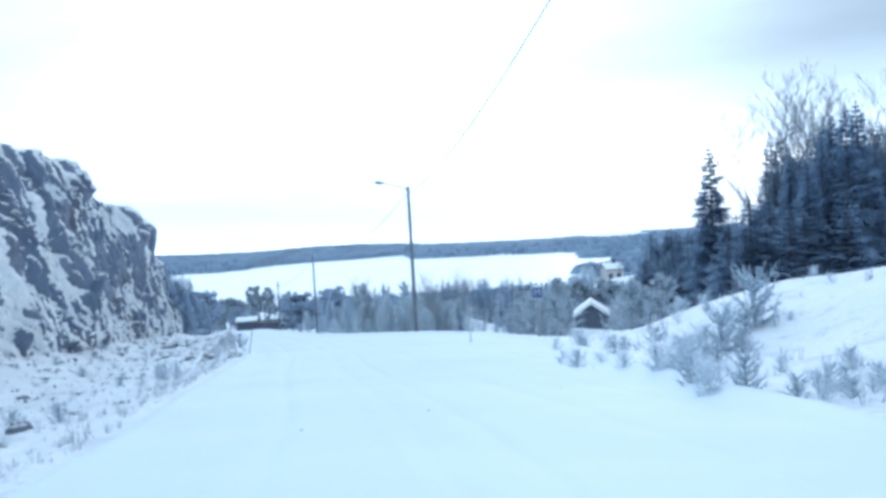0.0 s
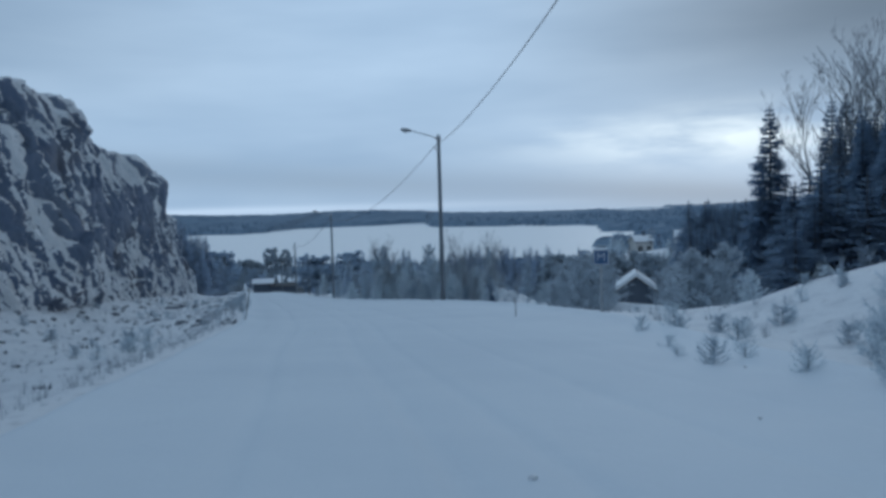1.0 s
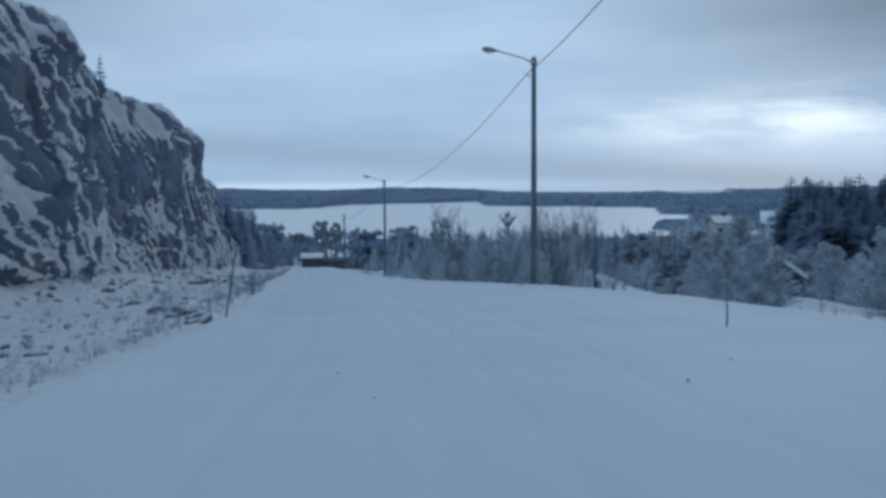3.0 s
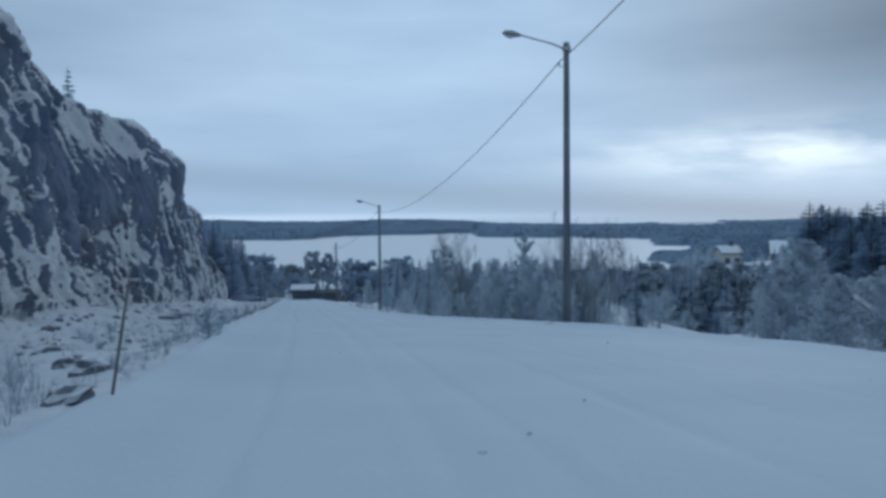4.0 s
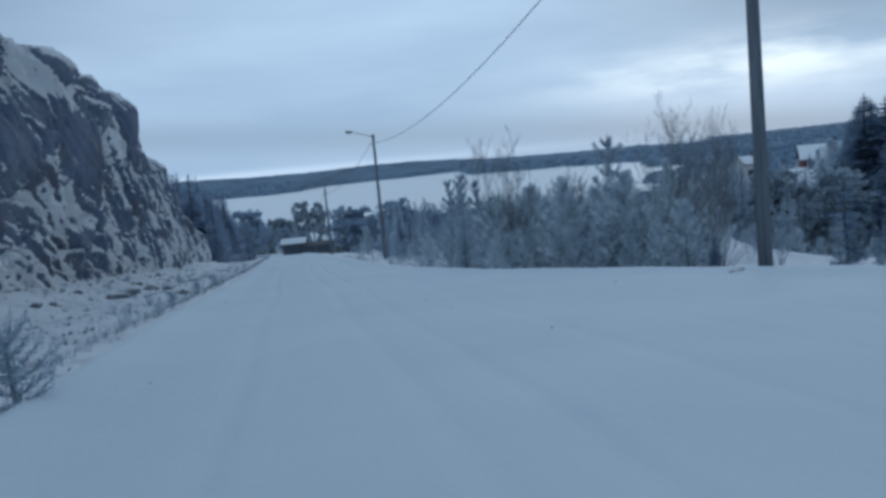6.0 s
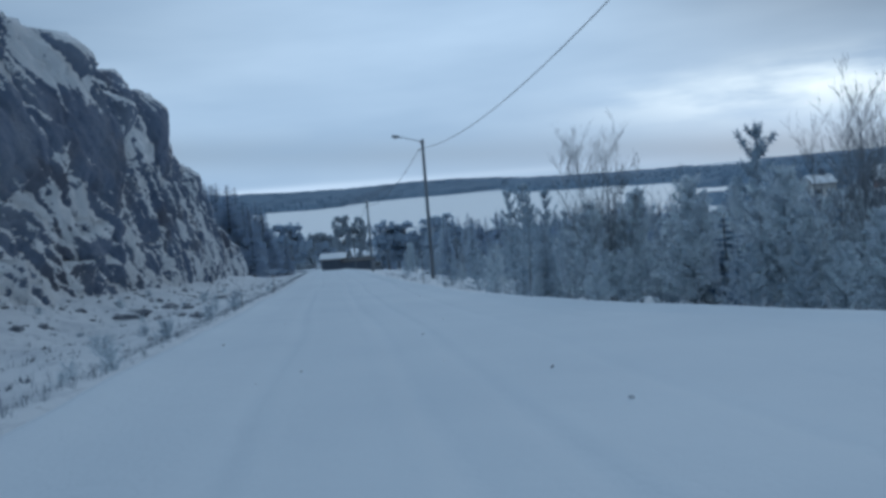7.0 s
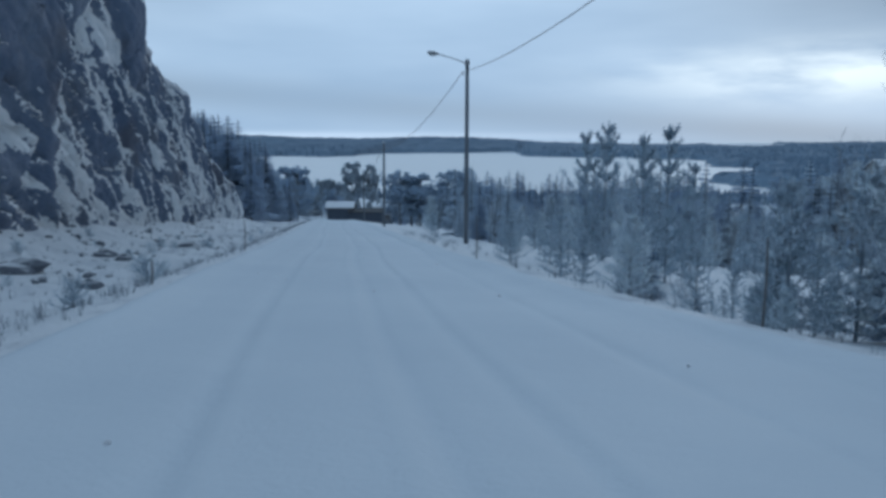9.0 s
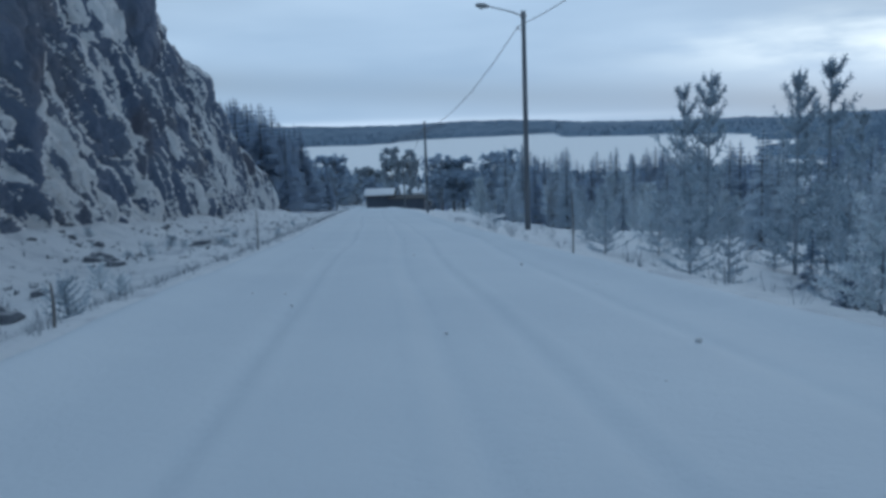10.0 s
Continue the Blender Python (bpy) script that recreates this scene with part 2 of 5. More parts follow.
SNOW = make_snow("packed_snow", 0.12, 0.35, tone=0.84, warm=(0.95, 1.0, 1.035))
SOFT_SNOW = make_snow("fresh_snow", 0.25, 0.6)
ICE = make_snow("lake_snow", 0.004, 0.01, 0.55, warm=(1.13, 1.09, 1.04))
GROUND = make_ground()
ROCK = make_rock()
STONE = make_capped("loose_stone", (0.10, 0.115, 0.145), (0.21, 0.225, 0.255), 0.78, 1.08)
# Needle colours carry painted haze: lifted and blued, on top of real frost.
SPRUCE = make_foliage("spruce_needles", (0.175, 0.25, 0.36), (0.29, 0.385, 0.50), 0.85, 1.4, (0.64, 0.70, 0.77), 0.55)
PINE = make_foliage("pine_needles", (0.287, 0.374, 0.443), (0.471, 0.558, 0.627), 0.20, 0.95, (0.70, 0.755, 0.81), 0.60)
HAZED_PINE = make_foliage("hazed_pine_needles", (0.376, 0.47, 0.576), (0.552, 0.647, 0.747), 0.50, 1.20, (0.70, 0.76, 0.81), 0.55)
FROSTED = make_foliage("frosted_hazed_needles", (0.495, 0.578, 0.66), (0.726, 0.797, 0.8), 0.05, 0.85, (0.78, 0.82, 0.86), 0.60)
# Two paler, bluer spruce copies: the haze of distance is in their colour.
FAR_SPRUCE = make_foliage("far_hazed_spruce_needles", (0.27, 0.357, 0.483), (0.414, 0.521, 0.652), 0.65, 1.20, (0.64, 0.70, 0.77), 0.55)
MIST_SPRUCE = make_foliage("valley_hazed_spruce_needles", (0.414, 0.498, 0.588), (0.582, 0.672, 0.75), 0.35, 1.05, (0.70, 0.76, 0.81), 0.60)
# Pale tone is part frost, part haze put into the colour.
PALE_PINE = make_foliage("pale_pine_needles", (0.391, 0.454, 0.512), (0.575, 0.638, 0.69), 0.35, 1.05, (0.68, 0.73, 0.78), 0.60)
# Slate blue puts the haze over the lake into the woods' colour.
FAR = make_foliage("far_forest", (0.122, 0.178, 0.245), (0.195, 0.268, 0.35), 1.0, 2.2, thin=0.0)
BARK = make_bark("conifer_bark", (0.07, 0.073, 0.08), (0.16, 0.16, 0.165), 6.0)
PINE_BARK = make_bark("pine_bark", (0.13, 0.13, 0.135), (0.26, 0.25, 0.25), 6.0)
# Trunk colour lifted and blued so young pines sit in painted haze.
HAZED_BARK = make_bark("hazed_bark", (0.20, 0.235, 0.28), (0.34, 0.385, 0.43), 6.0)
BIRCH = make_bark("birch_bark", (0.11, 0.12, 0.135), (0.27, 0.285, 0.305), 5.0, 0.6, 1.0, stretch=(1, 1, 2.5))
# Frost on the twigs, plus haze mixed into bark and rime colours.
TWIG = make_bark("frosted_twigs", (0.30, 0.35, 0.41), (0.50, 0.56, 0.62), 8.0, 0.2, 1.0, rime=(0.66, 0.71, 0.77))
BIRCH_TWIG = make_bark("birch_twigs", (0.14, 0.155, 0.175), (0.29, 0.31, 0.335), 8.0, 0.45, 1.0)
GRASS = make_bark("dry_stalks", (0.27, 0.30, 0.34), (0.44, 0.475, 0.515), 8.0, 0.4, 0.9)
HEATHER = make_bark("dark_heather", (0.14, 0.165, 0.20), (0.26, 0.29, 0.33), 6.0, 0.5, 1.0)
POLE_WOOD = make_bark("weathered_pole", (0.10, 0.115, 0.135), (0.21, 0.23, 0.255), 9.0, 0.75, 1.0, (1, 1, 0.06))
STEEL = make_plain("galvanised_steel", (0.30, 0.31, 0.32), (0.45, 0.46, 0.47), 12.0, 0.45, 0.8)
LAMP_GREY = make_plain("grey_lamp_housing", (0.22, 0.23, 0.24), (0.33, 0.34, 0.35), 9.0, 0.5, 0.2)
GLASS = make_plain("frosted_lamp_glass", (0.55, 0.56, 0.55), (0.66, 0.66, 0.64), 9.0, 0.25)
CABLE = make_plain("black_cable", (0.025, 0.025, 0.027), (0.05, 0.05, 0.05), 5.0, 0.6)
SIGN_BLUE = make_plain("blue_sign_face", (0.03, 0.075, 0.17), (0.045, 0.10, 0.21), 7.0, 0.4, bump=0)
SIGN_WHITE = make_plain("white_sign_film", (0.62, 0.63, 0.64), (0.75, 0.75, 0.75), 7.0, 0.4, bump=0)
RED_WALL = make_plain("red_boards", (0.10, 0.035, 0.028), (0.19, 0.06, 0.045), 3.0, 0.8, stretch=(6, 6, 0.3))
DARK_WALL = make_plain("dark_boards", (0.075, 0.093, 0.125), (0.14, 0.165, 0.205), 3.0, 0.8, stretch=(6, 6, 0.3))
PALE_WALL = make_plain("pale_render", (0.50, 0.49, 0.46), (0.64, 0.63, 0.60), 2.0, 0.85)
ROOF_DARK = make_plain("dark_roof_sheet", (0.04, 0.04, 0.045), (0.09, 0.09, 0.09), 2.0, 0.6)
PANE = make_plain("dark_window_pane", (0.02, 0.025, 0.03), (0.04, 0.045, 0.05), 1.0, 0.08, bump=0)
WHITE_TRIM = make_plain("white_trim", (0.55, 0.55, 0.54), (0.72, 0.72, 0.71), 3.0, 0.7)
STICK = make_bark("bare_stick", (0.13, 0.125, 0.125), (0.24, 0.23, 0.225), 12.0, 0.6, 0.9)

# ---- building helpers ----


def finish(name, verts, faces, mat, smooth=False):
    me = bpy.data.meshes.new(name)
    me.from_pydata([tuple(v) for v in verts], [], faces)
    me.materials.append(mat)
    if smooth:
        me.polygons.foreach_set("use_smooth", [True] * len(me.polygons))
    me.update()
    return me


def mesh_of(name, bm, mat, smooth=False):
    me = bpy.data.meshes.new(name)
    bm.to_mesh(me)
    bm.free()
    me.materials.append(mat)
    if smooth:
        me.polygons.foreach_set("use_smooth", [True] * len(me.polygons))
    return me


def part(name, data, parent, label="", at=None):
    """One mesh object under a thing or a part."""
    ob = new(name, data)
    ob.parent = parent
    if at is not None:
        ob.matrix_basis = at
    return tagged(ob, label)


def thing(name, m, label, category, group="", kind=""):
    ob = new(name)
    ob.empty_display_size = 0.3
    ob.matrix_basis = m
    return tagged(ob, label, category, group, kind)


def box_bm(bm, cx, cy, cz, sx, sy, sz, bevel=0.0):
    r = bmesh.ops.create_cube(bm, size=1.0, matrix=Matrix.LocRotScale((cx, cy, cz), None, (sx, sy, sz)))
    if bevel:
        es = list({e for v in r["verts"] for e in v.link_edges})
        bmesh.ops.bevel(bm, geom=es, offset=bevel, segments=2, affect="EDGES")


class Heap:
    """Collects loose triangles and tubes for one mesh."""

    def __init__(self):
        self.v, self.f = [], []

    def tri(self, a, b, c):
        i = len(self.v)
        self.v += [a, b, c]
        self.f.append((i, i + 1, i + 2))

    def tube(self, pts, radii, sides=4):
        rings = []
        for k, p in enumerate(pts):
            d = (pts[min(k + 1, len(pts) - 1)] - pts[max(k - 1, 0)]).normalized()
            a = d.orthogonal().normalized()
            b = d.cross(a)
            i = len(self.v)
            self.v += [p + (a * math.cos(j * 2 * math.pi / sides) + b * math.sin(j * 2 * math.pi / sides)) * radii[k] for j in range(sides)]
            rings.append(i)
        for p, q in zip(rings, rings[1:]):
            for j in range(sides):
                self.f.append((p + j, p + (j + 1) % sides, q + (j + 1) % sides, q + j))
        self.f.append(tuple(rings[-1] + j for j in range(sides)))
        self.f.append(tuple(rings[0] + sides - 1 - j for j in range(sides)))

    def mesh(self, name, mat, smooth=False):
        return finish(name, self.v, self.f, mat, smooth)


# ---- lie of the land ----
ROAD_Y = (-40, 0, 7, 18, 30, 42, 54, 66, 84, 108, 150, 200, 260, 340)
ROAD_Z = (4.2, 0.03, -0.75, -1.88, -2.98, -4.05, -5.2, -6.42, -8.17, -10.5, -14.5, -19.6, -26.0, -33.0)
LEFT_Y = (-40, 0, 7, 18, 28, 34.5, 42, 54, 65, 73.5, 84.5, 120, 150, 200, 260, 340)
LEFT_X = (-1.5, -3.0, -3.6, -5.8, -7.4, -8.5, -10.6, -13.8, -16.5, -18.8, -21.5, -31.0, -39.0, -52.5, -71, -103)
RIGHT_Y = (-40, 0, 30, 38, 44, 51.5, 57.5, 67, 72.5, 84.4, 108, 150, 200, 260, 340)
RIGHT_X = (6.2, 4.2, 4.3, 3.2, 1.9, -0.6, -4.6, -9.3, -11.1, -14.6, -20.9, -32.0, -45.5, -64, -96)
LAKE_Z = -40.0


def smooth01(v, a, b):
    t = np.clip((v - a) / (b - a), 0, 1)
    return t * t * (3 - 2 * t)


def road_z(y):
    return (np.interp(y - 4, ROAD_Y, ROAD_Z) + np.interp(y, ROAD_Y, ROAD_Z) + np.interp(y + 4, ROAD_Y, ROAD_Z)) / 3


def edge_left(y):
    return (np.interp(y - 4, LEFT_Y, LEFT_X) + np.interp(y, LEFT_Y, LEFT_X) + np.interp(y + 4, LEFT_Y, LEFT_X)) / 3


def edge_right(y):
    return (np.interp(y - 3, RIGHT_Y, RIGHT_X) + np.interp(y, RIGHT_Y, RIGHT_X) + np.interp(y + 3, RIGHT_Y, RIGHT_X)) / 3


def wave(x, y, s, k):
    """Cheap smooth unevenness from crossed sines, about -1 to 1."""
    return (np.sin(x / s * 1.7 + k) * np.cos(y / s * 1.3 - k * 2) + np.sin((x * 0.6 + y * 0.8) / s * 2.9 + k * 3) * 0.6 + np.cos((x * 0.8 - y * 0.5) / s * 5.1 + k) * 0.35) / 1.6


ROCK_FOOT = 10.3      # from the road's left edge to the foot of the rock


def rock_height(y):
    """How far the rock's brow stands above the road."""
    return np.interp(y, (5, 25, 42, 55, 64, 67, 79, 90, 102, 113, 117, 125, 130, 145, 153, 163), (9, 10.0, 10.6, 12.1, 13.4, 12.4, 12.3, 12.8, 13.3, 13.6, 11.4, 10.4, 9.6, 6.0, 3.8, 1.4))


SHORE_X = (-900, -420, -340, -305, -290, -250, -150, -100, -72, -64, -45, 30, 90, 170, 300, 420, 900)
SHORE_Y = (1050, 1240, 1245, 1300, 1430, 1465, 1530, 1600, 1615, 1400, 1330, 1285, 1268, 1215, 1040, 820, 790)
RIDGE_X = (-900, -650, -540, -410, -290, -180, -90, -40, 50, 120, 280, 420, 580, 900)
RIDGE_Z = (-9.0, -10.5, -17.0, -17.0, -14.0, -14.5, -17.2, -22.0, -25.6, -26.2, -25.4, -22.6, -20.0, -17.0)


def far_line(x):
    """How far off the opposite shore lies."""
    return np.interp(x, SHORE_X, SHORE_Y) + 8 * np.sin(x / 23.0)


def ground_z(x, y):
    x, y = np.asarray(x, float), np.asarray(y, float)
    rz = road_z(y)
    e = edge_left(y) - x
    d = x - edge_right(y)
    z = rz.copy()
    # left: shallow ditch, then a rubble slope up to the rock
    near = (e > 0)
    left = -0.38 * smooth01(e, 0.2, 1.8) - 0.3 * smooth01(e, 2, 6) + 1.2 * smooth01(e, 6.5, 11.5) + 0.12 * wave(x, y, 2.1, 1.0) * smooth01(e, 1, 3) + 0.10 * wave(x, y, 0.8, 2.0) * smooth01(e, 1, 3)
    hill = np.maximum(rock_height(y) - 2.6, 0) * smooth01(e, ROCK_FOOT + 3.6, ROCK_FOOT + 8.5) * smooth01(y, -20, 10)
    hill = hill + 3.0 * smooth01(e, 28, 70) * smooth01(200 - y, 0, 60)
    z = np.where(near, z + left + hill, z)
    # right: a knoll beside the first stretch, then a fall into the valley
    knoll = (1.9 * smooth01(d, 0.6, 9) + 1.4 * smooth01(d, 9, 20)) * smooth01(38 - y, 0, 12) - 7.0 * smooth01(d, 20, 48) * smooth01(38 - y, 0, 12)
    fall = (-0.35 * smooth01(d, 0.3, 2.5) - 0.7 * smooth01(d, 2, 10) - 3.6 * smooth01(d, 9, 45)) * smooth01(y, 28, 44)
    lump = (0.14 * wave(x, y, 2.6, 3.0) + 0.4 * wave(x, y, 9.0, 4.0)) * smooth01(d, 0.5, 5)
    z = np.where(d > 0, z + knoll + fall + lump, z)
    # a snowy bank stands back from the road below the wide place
    z = z + 1.5 * np.exp(-((x - 1.5) / 5.0) ** 2 - ((y - 82) / 7.0) ** 2)
    # a bank half hides the shed
    z = z + 1.3 * np.exp(-((x - 11) / 5.0) ** 2 - ((y - 63.5) / 6.0) ** 2)
    # the village stands on a low rise beyond the valley
    z = z + 11.0 * smooth01(x - 0.06 * (y - 120), 4, 34) * smooth01(y, 112, 168)
    # far land: sinks to the lake, with low wooded hills all round it
    dist = np.hypot(x, y)
    far = smooth01(dist, 225, 420)
    shore = -34.0 - 8.0 * smooth01(y, 330, 560) + 1.2 * wave(x, y, 60, 5.0)
    z = z * (1 - far) + shore * far
    sidehill = smooth01(np.abs(x + 30) - 0.10 * y, 160, 520) * 34 * smooth01(420 - y, 0, 500)
    behind = smooth01(-y, 20, 160) * 12
    z = z + sidehill * far + behind
    line = far_line(x)
    ridge = np.interp(x, RIDGE_X, RIDGE_Z) + 0.6 * np.sin(x / 47.0) - 6.5
    rise = smooth01(y, line - 25, line + 40) * 4.5 + smooth01(y, line + 20, np.maximum(1750, line + 100)) * (ridge - LAKE_Z - 2.5) - 0.022 * np.maximum(y - 1790, 0)
    rise = rise + 6.0 * smooth01(x, 285, 315) * smooth01(450 - x, 0, 40) * smooth01(y, 1450, 1680)
    side = x - (0.135 * y + 15 + 22 * np.sin(y / 61.0) + 14 * np.sin(y / 23.0))
    rise = rise + (smooth01(side, 0, 70) * 2.5 + smooth01(side, 60, 500) * 1.0) * smooth01(1900 - y, 0, 600)
    z = np.where(y > 500, np.maximum(z, LAKE_Z - 2 + 0 * z) * 0 + (LAKE_Z - 2.0) + (z - (LAKE_Z - 2.0)) * smooth01(760 - y, 0, 180) + rise, z)
    return z


def gz(x, y):
    return float(ground_z(x, y))


# ---- ground, road, lake ----


def build_ground():
    def axis(lo, hi, step, outer, grow):
        a = list(np.arange(lo, hi, step))
        s, v = step, hi
        while v < outer:
            a.append(v)
            s *= grow
            v += min(s, 45)
        s, v = step, lo
        while v > -outer * 0.75:
            s *= grow
            v -= min(s, 45)
            a.insert(0, v)
        return np.array(a)

    xs = axis(-46, 26, 0.45, 2600, 1.09)
    ys = axis(-4, 112, 0.45, 3600, 1.07)
    ys = ys[ys > -600]
    X, Y = np.meshgrid(xs, ys)
    Z = ground_z(X, Y)
    inside = (X > edge_left(Y) + 0.25) & (X < edge_right(Y) - 0.25) & (Y > -45) & (Y < 300)
    Z = np.where(inside, Z - 0.30, Z)
    verts = np.stack([X, Y, Z], -1).reshape(-1, 3)
    w, h = len(xs), len(ys)
    i = (np.arange(h - 1)[:, None] * w + np.arange(w - 1)[None, :]).reshape(-1)
    faces = np.stack([i, i + 1, i + w + 1, i + w], -1)
    me = finish("ground", verts.tolist(), faces.tolist(), GROUND, True)
    tagged(new("ground", me), "snow-covered rough ground with dry heather showing through", "ground", kind="structure")


def build_road():
    rng = np.random.default_rng(4)
    ys = np.concatenate([np.arange(-40, 125, 0.5), np.arange(125, 300, 2.0)])
    us = np.linspace(0, 1, 130)
    L, R = edge_left(ys) + 0.05, edge_right(ys) - 0.05
    X = L[:, None] + (R - L)[:, None] * us[None, :]
    Y = np.repeat(ys[:, None], len(us), 1)
    # the ruts run at fixed distances from the left edge
    off = X - L[:, None]
    Z = road_z(ys)[:, None] + np.zeros_like(X)
    wob = 0.10 * np.sin(ys / 7.0)[:, None] + 0.05 * np.sin(ys / 2.3 + 1)[:, None]
    for centre, depth, width in ((2.0, 0.05, 0.13), (2.22, -0.02, 0.08), (3.55, 0.055, 0.13), (3.32, -0.02, 0.08), (4.3, 0.045, 0.11), (4.5, -0.018, 0.07), (5.85, 0.048, 0.12), (1.0, 0.02, 0.25), (2.8, -0.015, 0.35), (7.2, 0.02, 0.12), (8.7, 0.02, 0.12)):
        Z = Z - 0.72 * depth * np.exp(-((off - centre - wob) / width) ** 2)
    Z = Z + 0.012 * wave(X, Y, 0.9, 7.0) + 0.02 * wave(X, Y, 3.0, 8.0)
    back = (R[:, None] - X)
    Z = Z + 0.10 * np.exp(-((off - 0.25) / 0.3) ** 2) + 0.12 * np.exp(-((back - 0.35) / 0.4) ** 2)
    Z = Z - 0.45 * smooth01(0.12 - off, 0, 0.12) - 0.45 * smooth01(0.12 - back, 0, 0.12)
    w, h = len(us), len(ys)
    verts = np.stack([X, Y, Z], -1).reshape(-1, 3)
    i = (np.arange(h - 1)[:, None] * w + np.arange(w - 1)[None, :]).reshape(-1)
    faces = np.stack([i, i + 1, i + w + 1, i + w], -1)
    me = finish("road", verts.tolist(), faces.tolist(), SNOW, True)
    tagged(new("road", me), "snow-packed road with faint wheel ruts running downhill", "road", kind="structure")


def build_lake():
    bm = bmesh.new()
    bmesh.ops.create_grid(bm, x_segments=40, y_segments=24, size=1.0, matrix=Matrix.LocRotScale((0, 1000, LAKE_Z), None, (2400, 520, 1)))
    tagged(new("frozen_lake", mesh_of("frozen_lake", bm, ICE)), "frozen lake under an even sheet of white snow", "lake", kind="structure")


build_ground()
build_road()
build_lake()

# ---- rock face ----


def hash01(i, j, k):
    """A fixed random number from 0 to 1 for each lattice point."""
    n = (np.asarray(i, np.int64) * 374761393 + np.asarray(j, np.int64) * 668265263 + k * 2147483647) & 0xFFFFFFFF
    n = ((n ^ (n >> 13)) * 1274126177) & 0xFFFFFFFF
    n = ((n ^ (n >> 16)) * 2246822519) & 0xFFFFFFFF
    return ((n ^ (n >> 15)) & 0xFFFFFF) / float(0xFFFFFF)


def lattice(u, v, k):
    """Smooth noise from -1 to 1."""
    i, j = np.floor(u), np.floor(v)
    a, b = u - i, v - j
    a, b = a * a * (3 - 2 * a), b * b * (3 - 2 * b)
    i, j = i.astype(np.int64), j.astype(np.int64)
    low = hash01(i, j, k) * (1 - a) + hash01(i + 1, j, k) * a
    high = hash01(i, j + 1, k) * (1 - a) + hash01(i + 1, j + 1, k) * a
    return (low * (1 - b) + high * b) * 2 - 1


def rough(u, v, k, octaves=4):
    return sum(lattice(u * 2.03 ** o, v * 2.03 ** o, k + o) * 0.55 ** o for o in range(octaves))


def blocks(u, v, k):
    """Broken blocks: the place inside the nearest block and three random numbers of it."""
    i0, j0 = np.floor(u).astype(np.int64), np.floor(v).astype(np.int64)
    best = np.full(u.shape, 9.0)
    du, dv = np.zeros_like(u), np.zeros_like(u)
    bi, bj = i0.copy(), j0.copy()
    for a in (-1, 0, 1):
        for b in (-1, 0, 1):
            ci, cj = i0 + a, j0 + b
            x = u - ci - 0.15 - 0.7 * hash01(ci, cj, k)
            y = v - cj - 0.15 - 0.7 * hash01(ci, cj, k + 1)
            d = np.abs(x) ** 1.6 + np.abs(y) ** 1.6
            near = d < best
            best = np.where(near, d, best)
            du, dv = np.where(near, x, du), np.where(near, y, dv)
            bi, bj = np.where(near, ci, bi), np.where(near, cj, bj)
    return du, dv, hash01(bi, bj, k + 2), hash01(bi, bj, k + 3), hash01(bi, bj, k + 4)


BROW_Y = (8, 25, 42, 52, 59, 63.5, 65, 70, 75, 80, 85, 89, 92, 93.3, 95, 98, 101, 102.6, 104, 107, 110, 113.3, 115, 117.5, 120, 124, 128, 131, 133, 138, 142, 151, 160, 166, 172)
BROW_H = (9, 10, 10.6, 11.9, 13.1, 13.4, 12.4, 12.3, 12.6, 13.0, 13.6, 13.9, 13.4, 13.0, 14.0, 14.6, 14.4, 13.3, 14.3, 15.3, 15.7, 15.5, 13.9, 13.0, 11.9, 11.6, 11.7, 11.0, 9.2, 8.1, 7.1, 5.2, 3.5, 2.3, 0.7)


def blob(y, h, y0, h0, y1, h1, wide):
    """One along the line from (y0, h0) to (y1, h1), fading over the width."""
    ly, lh = y1 - y0, h1 - h0
    t = np.clip(((y - y0) * ly + (h - h0) * lh) / (ly * ly + lh * lh + 1e-9), 0, 1)
    return np.exp(-(((y - y0 - ly * t) ** 2 + (h - h0 - lh * t) ** 2) / wide ** 2) ** 1.5)


def shards(u, v, k):
    """From -1 to 1: narrow wedges of snow, each on the upper side of its block and tapering down the dip."""
    du, dv, skew, wide, chance = blocks(u, v, k)
    return np.where(chance > 0.38, np.clip((du + dv * (skew - 0.4) * 1.5 + 0.55 * wide - 0.30) * 7, -1, 1), -1)


